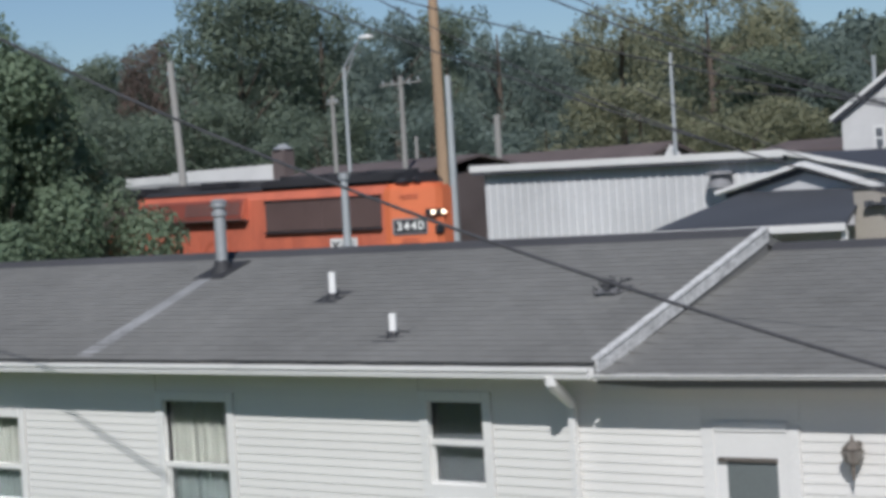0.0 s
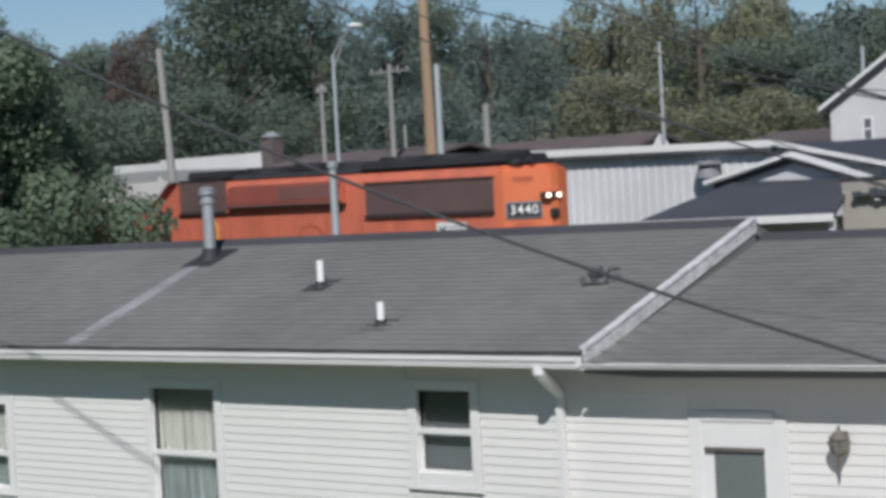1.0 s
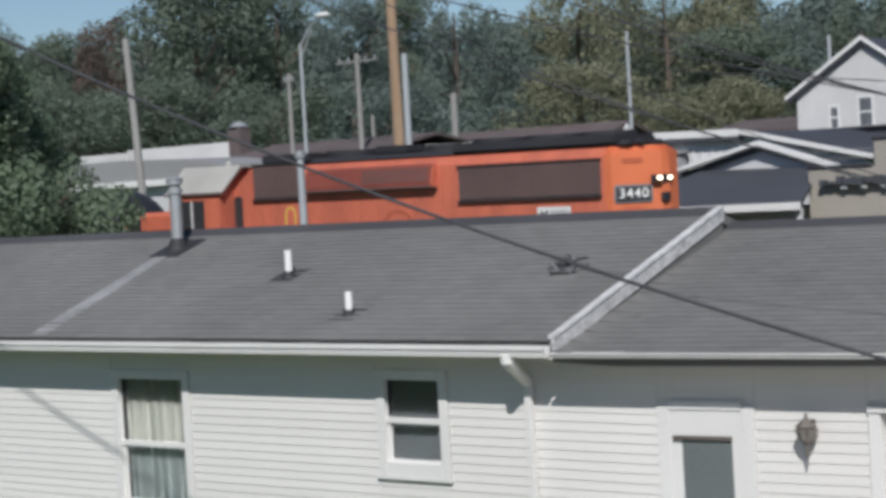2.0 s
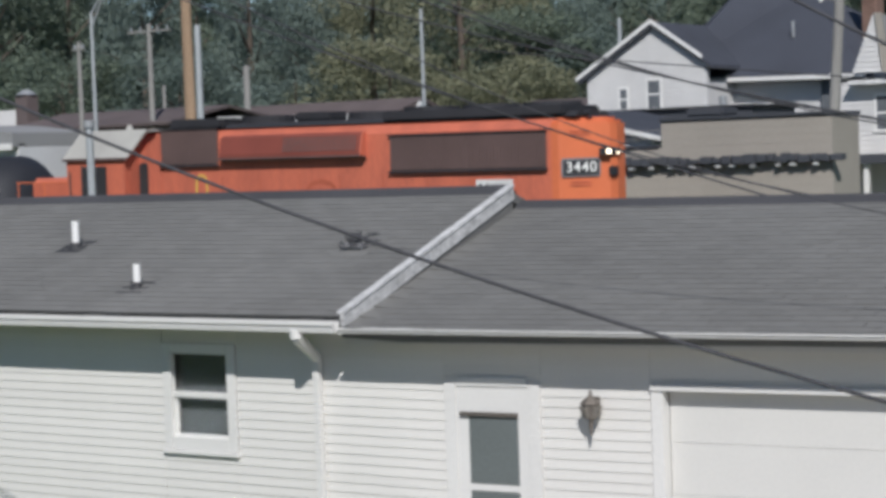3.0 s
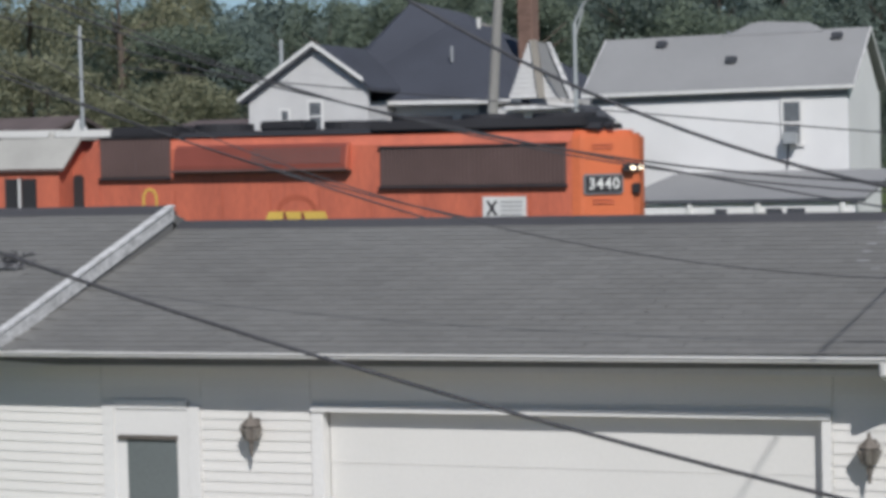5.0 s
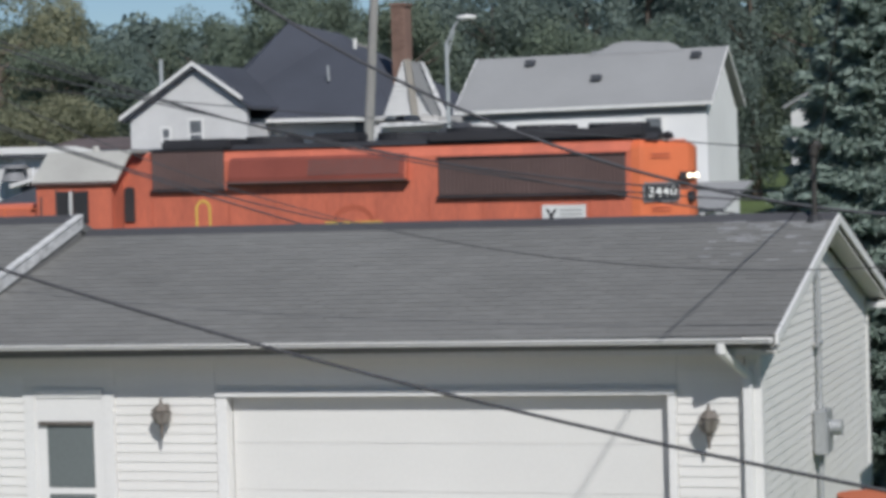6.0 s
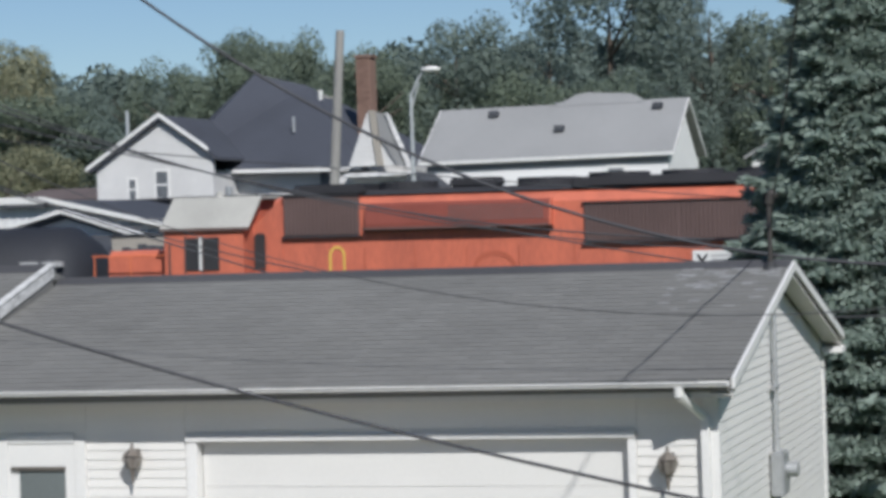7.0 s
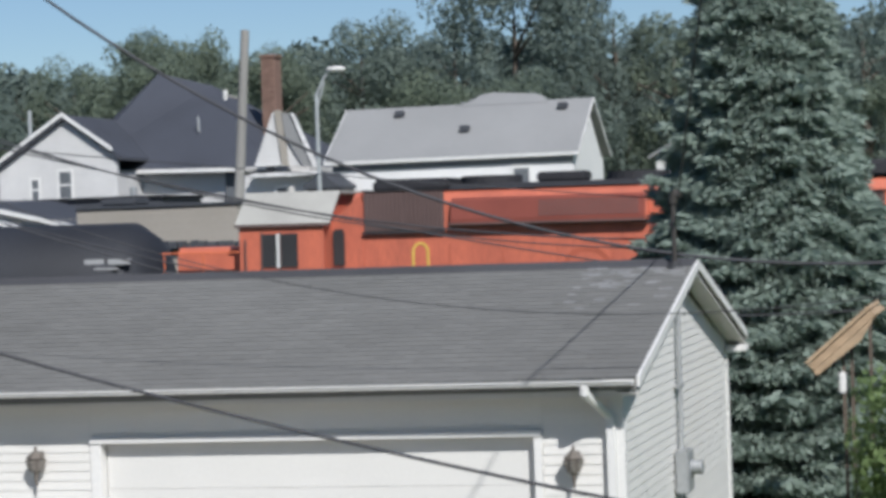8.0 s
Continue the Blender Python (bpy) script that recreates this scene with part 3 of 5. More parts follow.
def vent_pipe(x, y, top, r, label):
    t = thing("vent_pipe", (x, y, main_roof_z(y)), label, "vent pipe", "roof vent pipes")
    part("pipe", C((0, 0, -0.02), (0, 0, top), r, seg=16), M_PVC, t)
    bm = C((0, 0, -0.03), (0, 0, 0.07), r * 2.4, r * 1.15, seg=16)
    part("boot", bm, M_RUBBER, t, "black rubber boot")
    part("flange", slab(bmesh.new(), [(-0.2, -0.22, 0.02 - 0.22 * M_SLOPE), (0.2, -0.22, 0.02 - 0.22 * M_SLOPE), (0.2, 0.2, 0.02 + 0.2 * M_SLOPE), (-0.2, 0.2, 0.02 + 0.2 * M_SLOPE)], 0.012), M_RUBBER, t, "dark sheet flange")


vent_pipe(-14.93, 1.36, 0.34, 0.048, "white plastic vent pipe through the shingles")
vent_pipe(-12.85, 0.22, 0.28, 0.046, "short white plastic vent pipe near the eave")


def build_flue():
    y = 2.38
    t = thing("flue_pipe", (-18.12, y, main_roof_z(y)), "grey galvanised flue pipe with a cap", "flue")
    part("pipe", C((0, 0, -0.03), (0, 0, 0.98), 0.085, seg=20), M_GALV, t)
    part("collar", C((0, 0, 0.80), (0, 0, 0.86), 0.11, seg=20), M_GALV, t)
    cap = C((0, 0, 0.93), (0, 0, 1.0), 0.12, seg=20)
    cyl(cap, (0, 0, 1.0), (0, 0, 1.04), 0.13, 0.07, seg=20)
    part("cap", cap, M_GALV, t)
    part("boot", C((0, 0, -0.06), (0, 0, 0.16), 0.19, 0.10, seg=20), M_RUBBER, t)
    part("flange", slab(bmesh.new(), [(-0.3, -0.3, 0.03 - 0.3 * M_SLOPE), (0.3, -0.3, 0.03 - 0.3 * M_SLOPE), (0.3, 0.28, 0.03 + 0.28 * M_SLOPE), (-0.3, 0.28, 0.03 + 0.28 * M_SLOPE)], 0.012), M_RUBBER, t)


build_flue()


def build_mast():
    y = 3.08
    z = GAR_EAVE + (y + 0.42) * (GAR_RIDGE - GAR_EAVE) / (GAR_RY + 0.42)
    t = thing("service_mast", (-0.02, y, z), "dark service mast with weatherhead above the garage ridge", "mast")
    part("pipe", C((0, 0, -0.05), (0, 0, 0.78), 0.03, seg=12), M_STEEL, t)
    hd = C((0, 0, 0.74), (0.02, 0, 0.86), 0.05, 0.06, seg=12)
    cyl(hd, (0.02, 0, 0.86), (0.10, -0.03, 0.83), 0.055, 0.03, seg=12)
    part("weatherhead", hd, M_STEEL, t)
    part("boot", C((0, 0, -0.03), (0, 0, 0.08), 0.12, 0.05, seg=12), M_RUBBER, t)
    part("insulator", C((0, -0.03, 0.5), (0, -0.1, 0.5), 0.035, seg=10), M_RUBBER, t)


build_mast()


def build_roof_vent():
    """A low turtle vent with a ragged clump of leaves on it."""
    y = 1.28
    t = thing("roof_vent", (-10.42, y, main_roof_z(y)), "low dark roof vent littered with twigs", "roof vent")
    part("hood", B(-0.17, 0.15, -0.11, 0.11, 0.0, 0.075, bevel=0.03), M_FAN, t)
    part("base", slab(bmesh.new(), [(-0.26, -0.24, 0.024 - 0.24 * M_SLOPE), (0.26, -0.24, 0.024 - 0.24 * M_SLOPE), (0.26, 0.24, 0.024 + 0.24 * M_SLOPE), (-0.26, 0.24, 0.024 + 0.24 * M_SLOPE)], 0.012), M_SHINGLE, t)
    tw = bmesh.new()
    rnd = random.Random(8)
    for i in range(36):
        a = Vector((rnd.uniform(-0.17, 0.2), rnd.uniform(-0.16, 0.16), 0.0))
        a.z = 0.05 + a.y * M_SLOPE + rnd.random() * 0.1
        b = a + Vector((rnd.uniform(-0.16, 0.16), rnd.uniform(-0.1, 0.1), rnd.uniform(-0.02, 0.06)))
        cyl(tw, a, b, 0.012, 0.005, seg=5)
    part("twigs", tw, M_SHINGLE_DARK, t)["kind"] = "stuff"


build_roof_vent()


def build_lantern():
    t = thing("wall_lantern", (-6.59, -0.03, 1.93), "small bronze carriage lantern on the white siding", "lantern", "garage lanterns")
    part("backplate", B(-0.05, 0.05, -0.02, 0.0, -0.12, 0.06, bevel=0.008), M_LANTERN, t)
    part("arm", C((0, -0.01, -0.06), (0, -0.1, 0.0), 0.014, seg=8), M_LANTERN, t)
    c = C((0, -0.11, -0.15), (0, -0.11, 0.0), 0.06, 0.095, seg=6)
    part("cage", c, M_LANTERN, t)
    for k in range(6):
        an = math.pi * (k + 0.5) / 3
        part("lantern_pane", C((0.052 * math.cos(an), -0.11 + 0.052 * math.sin(an), -0.13), (0.083 * math.cos(an), -0.11 + 0.083 * math.sin(an), -0.015), 0.026, 0.036, seg=6), M_PANE_AMBER, t)
    r = C((0, -0.11, 0.002), (0, -0.11, 0.07), 0.112, 0.035, seg=6)
    cyl(r, (0, -0.11, 0.07), (0, -0.11, 0.13), 0.024, 0.012, seg=8)
    part("roof", r, M_LANTERN, t)
    part("tail", C((0, -0.11, -0.31), (0, -0.11, -0.152), 0.012, 0.032, seg=8), M_LANTERN, t)
    copy_thing(t, pose(-0.53, -0.03, 1.93))


build_lantern()


# ---- locomotive ----
def text_mesh(name, words, size, material, parent, at, depth=0.006, label=""):
    cu = bpy.data.curves.new(name, 'FONT')
    cu.body, cu.size, cu.extrude, cu.align_x, cu.align_y, cu.offset = words, size, depth, 'CENTER', 'CENTER', 0.003
    cu.space_character = 1.08
    ob = new(name, cu)
    dg = bpy.context.evaluated_depsgraph_get()
    me = bpy.data.meshes.new_from_object(ob.evaluated_get(dg))
    bpy.data.objects.remove(ob)
    me.materials.clear()
    me.materials.append(material)
    ob = new(name, me)
    ob.parent = parent
    ob.matrix_local = at
    if label:
        ob["label"] = label
    return ob


def truck(parent, x):
    t = part("truck", B(x - 2.3, x + 2.3, -1.1, 1.1, 0.45, 0.85, bevel=0.05), M_STEEL, parent)
    for dx in (-1.75, 0, 1.75):
        for s in (-0.75, 0.75):
            part("wheel", C((x + dx, s - 0.06, 0.51), (x + dx, s + 0.06, 0.51), 0.51, seg=24), M_STEEL, t)


def grille(parent, x0, x1, z0, z1, y, material, label, n=2, slats=True, tilt=0.0):
    g = part("grille", B(x0, x1, y - 0.03, y + 0.02, z0, z1), M_SCREEN, parent, label)
    w = (x1 - x0) / n
    for i in range(n):
        a, b = x0 + i * w + 0.02, x0 + (i + 1) * w - 0.02
        fr = bmesh.new()
        k = int((b - a) / 0.085)
        for j in range(k):
            xx = a + (j + 0.5) * (b - a) / k
            box(fr, xx - 0.022, xx + 0.022, y - 0.055, y - 0.031, z0 + 0.03, z1 - 0.03)
        part("screen", fr, material, g)
    rim = bmesh.new()
    box(rim, x0 - 0.03, x1 + 0.03, y - 0.07, y - 0.01, z1, z1 + 0.03)
    box(rim, x0 - 0.03, x1 + 0.03, y - 0.09, y - 0.01, z0 - 0.04, z0)
    part("rim", rim, M_LOCO_BLACK, g)
    return g


def build_locomotive():
    """Origin on the track's centre line under the number; +x is the way it runs, long hood first."""
    L = thing("locomotive", (0, 0, 0), "orange six-axle diesel locomotive running long hood first", "locomotive")
    z0 = RAIL_Z
    HY = 0.90
    part("frame", B(-16.3, 2.4, -1.5, 1.5, 1.45 + z0, 1.75 + z0, bevel=0.03), M_LOCO_BLACK, L)
    part("fuel_tank", B(-9.4, -5.2, -1.35, 1.35, 0.35 + z0, 1.44 + z0, bevel=0.12), M_LOCO_BLACK, L)
    for x in (-12.6, -1.6):
        truck(L, x)
    part("walkway_step", B(2.41, 2.75, -1.4, 1.4, 0.7 + z0, 1.7 + z0, bevel=0.03), M_ORANGE, L)
    # long hood
    hood = P([(-HY, 2.2), (-HY, 4.86), (-HY + 0.10, 5.02), (-HY + 0.28, 5.09), (HY - 0.28, 5.09), (HY - 0.10, 5.02), (HY, 4.86), (HY, 2.2)], "x", -11.3, -0.651)
    part("long_hood", hood, M_ORANGE, L, "faded orange long hood")
    plan = [(-0.65, -HY - 0.012), (-0.48, -HY - 0.012), (-0.42, -HY + 0.015), (0.18, -0.29), (0.32, -0.16), (0.39, 0.02), (0.37, 0.40), (0.27, 0.52), (-0.42, HY - 0.015), (-0.48, HY + 0.012), (-0.65, HY + 0.012)]
    e = part("hood_end", P(plan, "z", 2.2, 4.93), M_ORANGE_LIT, L, "orange hood end with angled corners, sunlight put into its colour")
    part("end_cap", P([(-0.65 + (px + 0.65) * 0.93, py * 0.93) for px, py in plan], "z", 4.931, 5.0), M_ORANGE_LIT, e)
    part("cap_top", P([(-0.65 + (px + 0.65) * 0.82, py * 0.80) for px, py in plan], "z", 5.001, 5.06), M_ORANGE_LIT, e)
    corner = Matrix.Translation((-0.138, -0.608, 0)) @ Matrix.Rotation(radians(45), 4, "Z")
    for zz in (4.70, 3.66):
        for dz in (0, 0.07):
            vs = part("vent_slot", B(-0.22, 0.22, -0.022, -0.002, zz + dz, zz + dz + 0.02), M_ORANGE, e)
            vs.matrix_local = corner
    nb = part("number_board", B(-0.40, 0.40, -0.05, -0.002, 3.86, 4.21, bevel=0.022), M_LOCO_BLACK, e, "black number board with white numerals")
    nb.matrix_local = corner
    part("board_rim", B(-0.42, 0.42, -0.03, -0.001, 3.84, 4.23, bevel=0.03), M_FAN, e, "grey rim of the number board").matrix_local = corner
    for j, digit in enumerate("3440"):
        text_mesh("numeral", digit, 0.30, M_GLYPH, nb, pose(-0.255 + j * 0.17, -0.054, 4.035, 90, 0, 0), label="white painted numeral")
    part("class_light", B(0.30, 0.42, -0.22, 0.02, 3.84, 4.04, bevel=0.02), M_LOCO_BLACK, e, "dark end lamp box")
    hl = part("headlight", P([(0.20, -0.42), (0.33, -0.40), (0.43, 0.06), (0.30, 0.08)], "z", 4.27, 4.42), M_LOCO_BLACK, e)
    for xx, yy in ((0.36, -0.34), (0.42, -0.02)):
        part("lens", C((xx, yy, 4.345), (xx + 0.05, yy - 0.02, 4.345), 0.046, seg=16), M_HEADLIGHT, hl, "glowing headlight lens")
    part("handrail", C((1.1, -1.35, 2.2), (1.1, -1.35, 3.3), 0.02, seg=8), M_YELLOW, L)
    part("handrail", C((1.1, 1.35, 2.2), (1.1, 1.35, 3.3), 0.02, seg=8), M_YELLOW, L)
    # panel seams down the hood side
    for xx in (-9.3, -8.2, -7.1, -6.0, -4.85, -3.7, -2.6, -1.5):
        part("door_seam", B(xx, xx + 0.018, -HY - 0.008, -HY - 0.001, 2.25, 4.0), M_SEAM, L)
    # radiator grille, brake housing, forward intake
    grille(L, -4.62, -0.76, 4.04, 4.80, -HY - 0.01, M_SCREEN, "grimy brown radiator intake grille")
    bx = P([(-HY - 0.005, 4.36), (-HY - 0.20, 4.42), (-HY - 0.20, 4.50), (-HY - 0.12, 4.86), (-HY - 0.005, 4.92)], "x", -9.2, -5.3)
    b = part("brake_housing", bx, M_SCREEN_RED, L, "flared rusty red dynamic brake housing")
    for j in range(40):
        xx = -7.4 + j * 0.05
        part("louvre", P([(-HY - 0.212, 4.52), (-HY - 0.137, 4.84), (-HY - 0.122, 4.83), (-HY - 0.197, 4.51)], "x", xx, xx + 0.02), M_SCREEN, b)
    part("lip", P([(-HY - 0.005, 4.33), (-HY - 0.22, 4.38), (-HY - 0.22, 4.42), (-HY - 0.005, 4.358)], "x", -9.25, -5.25), M_SCREEN, b)
    part("end_plate", P([(-HY - 0.005, 4.34), (-HY - 0.22, 4.38), (-HY - 0.22, 4.52), (-HY - 0.13, 4.88), (-HY - 0.005, 4.94)], "x", -5.298, -5.26), M_ORANGE, b)
    grille(L, -11.05, -9.38, 4.28, 5.10, -HY - 0.01, M_SCREEN, "dark forward intake grille")
    # roof gear
    rf = part("roof_deck", P([(-HY + 0.16, 5.091), (-HY + 0.30, 5.20), (HY - 0.30, 5.20), (HY - 0.16, 5.091)], "x", -10.9, -0.15), M_LOCO_BLACK, L, "sooty black roof equipment")
    part("blower_cover", B(-10.9, -9.3, -0.82, 0.82, 5.092, 5.34, bevel=0.06), M_LOCO_BLACK, rf)
    part("exhaust_outlet", B(-7.6, -6.6, -0.35, 0.35, 5.2, 5.40, bevel=0.04), M_LOCO_BLACK, rf)
    for xx in (-8.6, -5.6):
        part("roof_fan", C((xx, 0, 5.2), (xx, 0, 5.36), 0.62, seg=24), M_LOCO_BLACK, rf)
    part("radiator_deck", B(-4.9, -0.4, -0.80, 0.80, 5.10, 5.33, bevel=0.05), M_LOCO_BLACK, rf)
    for xx in (-4.1, -2.6, -1.1):
        part("roof_fan", C((xx, 0, 5.33), (xx, 0, 5.42), 0.62, seg=24), M_LOCO_BLACK, rf)
    part("horn", C((-0.28, -0.4, 5.12), (0.02, -0.4, 5.15), 0.05, 0.08, seg=10), M_LOCO_BLACK, rf)
    # cab
    cabm = P([(-1.45, 2.2), (-1.45, 4.50), (-0.78, 5.08), (0.78, 5.08), (1.45, 4.50), (1.45, 2.2)], "x", -13.55, -11.75)
    cab = part("cab", cabm, M_ORANGE, L, "orange cab with cream sloped roof")
    part("cab_rear_slope", P([(-11.749, 2.2), (-11.749, 4.52), (-11.10, 5.06), (-11.05, 2.2)], "y", -HY - 0.02, HY + 0.02), M_ORANGE, cab)
    part("cab_roof", P([(-1.52, 4.50), (-0.80, 5.15), (0.80, 5.15), (1.52, 4.50), (1.46, 4.505), (0.78, 5.09), (-0.78, 5.09), (-1.46, 4.505)], "x", -13.62, -11.6), M_CAB_ROOF, cab, "cream sloped cab roof")
    part("drip_rail", B(-13.62, -11.6, -1.53, -1.47, 4.44, 4.50), M_SCREEN, cab)
    for a, bb in ((-13.05, -12.75), (-12.65, -12.30)):
        part("side_window", B(a, bb, -1.475, -1.44, 3.62, 4.30), M_RUBBER, cab, "dark open cab window")
        part("window_frame", B(a - 0.03, a, -1.485, -1.44, 3.58, 4.34), M_SCREEN, cab)
    part("window_bar", B(-12.745, -12.655, -1.48, -1.44, 3.62, 4.3), M_WHITE_SIGN, cab)
    part("hood_window", P([(-11.72, 3.62), (-11.72, 4.30), (-11.66, 4.36), (-11.52, 4.36), (-11.48, 4.30), (-11.48, 3.62)], "y", -HY - 0.06, -HY - 0.021), M_RUBBER, cab, "dark arched window behind the cab")
    part("grab_bar", C((-13.4, -1.52, 3.2), (-13.4, -1.52, 4.2), 0.018, seg=8), M_SCREEN, cab)
    part("bell", C((-13.0, 0.2, 5.15), (-13.0, 0.2, 5.28), 0.1, 0.06, seg=12), M_CAB_ROOF, cab)
    # short nose
    nose = P([(-1.0, 2.2), (-1.0, 3.92), (-0.85, 4.05), (0.85, 4.05), (1.0, 3.92), (1.0, 2.2)], "x", -15.1, -13.56)
    n = part("short_nose", nose, M_ORANGE, L)
    part("nose_rail", C((-15.3, -1.35, 3.95), (-13.6, -1.35, 3.95), 0.016, seg=8), M_ORANGE_LIT, n)
    for xx in (-15.25, -14.4):
        part("rail_post", C((xx, -1.35, 2.2), (xx, -1.35, 3.95), 0.014, seg=8), M_ORANGE_LIT, n)
    # placard, stripe, emblem
    sg = part("placard", B(-2.47, -1.58, -HY - 0.022, -HY - 0.004, 3.38, 3.82, bevel=0.004), M_WHITE_SIGN, L, "white placard with a dark cross and faint lines")
    x = bmesh.new()
    for s in (-1, 1):
        v = [bm_v for bm_v in (Vector((-2.28 - 0.09 * s - 0.03, 0, 3.46)), Vector((-2.28 - 0.09 * s + 0.03, 0, 3.46)), Vector((-2.28 + 0.09 * s + 0.03, 0, 3.74)), Vector((-2.28 + 0.09 * s - 0.03, 0, 3.74)))]
        yy = -HY - (0.034 if s > 0 else 0.030)
        prism(x, [(p.x, p.z) for p in v], "y", yy, yy + 0.006)
    part("cross_mark", x, M_LOCO_BLACK, sg)
    for j in range(4):
        part("print_bar", B(-2.10, -1.66, -HY - 0.028, -HY - 0.0225, 3.46 + j * 0.08, 3.49 + j * 0.08), M_GREY_BAR, sg)
    part("stripe", P([(-7.20, 3.40), (-5.80, 3.40), (-5.86, 3.56), (-7.12, 3.56)], "y", -HY - 0.014, -HY - 0.002), M_YELLOW, L, "yellow painted stripe")
    for xx in (-6.75, -6.35):
        part("stripe_gap", P([(xx - 0.05, 3.401), (xx + 0.05, 3.401), (xx + 0.0, 3.55), (xx - 0.04, 3.55)], "y", -HY - 0.018, -HY - 0.0145), M_SCREEN_RED, L)
    arch = bmesh.new()
    for j in range(10):
        a0, a1 = math.pi * j / 10, math.pi * (j + 1) / 10
        prism(arch, [(-6.50 + 0.46 * math.cos(a0), 3.56 + 0.34 * math.sin(a0)), (-6.50 + 0.46 * math.cos(a1), 3.56 + 0.34 * math.sin(a1)), (-6.50 + 0.36 * math.cos(a1), 3.56 + 0.24 * math.sin(a1)), (-6.50 + 0.36 * math.cos(a0), 3.56 + 0.24 * math.sin(a0))], "y", -HY - 0.008, -HY - 0.001)
    part("faded_arch", arch, M_SEAM, L, "faded dark arch above the stripe")
    em = bmesh.new()
    pts = []
    for j in range(13):
        a = math.pi * j / 12
        pts.append((-9.89 + 0.18 * math.cos(a), 3.86 + 0.20 * math.sin(a)))
    outer = [(-9.71, 3.45)] + pts + [(-10.07, 3.45)]
    inner = [(-9.76, 3.45)] + [(-9.89 + (p[0] + 9.89) * 0.70, 3.86 + (p[1] - 3.86) * 0.75) for p in pts] + [(-10.02, 3.45)]
    for i in range(len(outer) - 1):
        q = [outer[i], outer[i + 1], inner[i + 1], inner[i]]
        prism(em, q, "y", -HY - 0.014, -HY - 0.002)
    part("emblem_ring", em, M_YELLOW, L, "yellow bell-shaped emblem outline")
    part("emblem_foot", B(-10.12, -9.66, -HY - 0.016, -HY - 0.003, 3.42, 3.48), M_YELLOW, L)
    return L


def build_tank_car():
    """A black tank car coupled behind the nose of the locomotive."""
    T = thing("tank_car", (0, 0, 0), "black railway tank car coupled behind the locomotive", "tank car")
    z0 = RAIL_Z
    R, zc = 1.50, 3.11
    x1, x0 = -15.7, -31.0
    bm = bmesh.new()
    rings = []
    prof = [(x0, 0.05), (x0 + 0.10, 0.7), (x0 + 0.35, 1.2), (x0 + 0.8, R), (x1 - 0.8, R), (x1 - 0.35, 1.2), (x1 - 0.10, 0.7), (x1, 0.05)]
    for x, r in prof:
        rings.append([bm.verts.new((x, r * math.cos(2 * math.pi * k / 40), zc + r * math.sin(2 * math.pi * k / 40))) for k in range(40)])
    for a, b in zip(rings, rings[1:]):
        for k in range(40):
            bm.faces.new((a[k], a[(k + 1) % 40], b[(k + 1) % 40], b[k]))
    bm.faces.new(rings[0])
    bm.faces.new(rings[-1][::-1])
    shell = part("tank_shell", bm, M_TANK, T, "glossy black tank shell", smooth=True)
    for k, (a, b, z) in enumerate(((-17.05, -16.62, 3.81), (-16.52, -16.05, 3.81), (-16.8, -16.3, 3.67))):
        yy = -math.sqrt(R * R - (z - zc) ** 2)
        part("lettering_bar", B(a, b, yy - 0.02, yy + 0.1, z - (0.055 if k < 2 else 0.02), z + (0.055 if k < 2 else 0.02)), M_GREY_BAR, shell, "faded lettering bars")
    part("dome", C((-23.3, 0, 4.6), (-23.3, 0, 5.0), 0.5, seg=20), M_TANK, T)
    part("sill", B(x0, x1, -0.4, 0.4, 1.0 + z0, 1.3 + z0), M_STEEL, T)
    for x in (-28.8, -17.6):
        t = part("truck", B(x - 1.3, x + 1.3, -1.05, 1.05, 0.45, 0.85, bevel=0.05), M_STEEL, T)
        part("bolster", B(x - 0.3, x + 0.3, -1.2, 1.2, 0.851, 1.75), M_STEEL, t)
        for dx in (-0.88, 0.88):
            for s in (-0.75, 0.75):
                part("wheel", C((x + dx, s - 0.06, 0.46), (x + dx, s + 0.06, 0.46), 0.46, seg=24), M_STEEL, t)
    part("coupler", B(-15.7, -15.4, -0.12, 0.12, 1.02 + z0, 1.25 + z0), M_STEEL, T)
    part("side_rail", C((x0 + 1, -1.56, 3.3), (x1 - 1.2, -1.56, 3.3), 0.02, seg=8), M_WHITE_SIGN, T)
    return T


LOCO = build_locomotive()
TANK = build_tank_car()
for o in (*LOCO.children, *TANK.children):
    if o.name.startswith(("truck", "fuel", "wheel")):
        o.location.z = RAIL_Z if o.name.startswith("truck") else 0.0


# ---- buildings beyond the track ----
def lap_wall(parent, x0, x1, y, z0, z1, step, material, name="wall", depth=0.2):
    w = part(name, B(x0, x1, y, y + depth, z0, z1), material, parent)
    bm = bmesh.new()
    z = z0
    while z < z1 - 0.02:
        prism(bm, [(y - 0.002, z), (y - 0.03, z), (y - 0.008, min(z + step, z1)), (y - 0.002, min(z + step, z1))], "x", x0, x1)
        z += step
    c = part("cladding", bm, material, w)
    c["kind"] = "stuff"
    return w


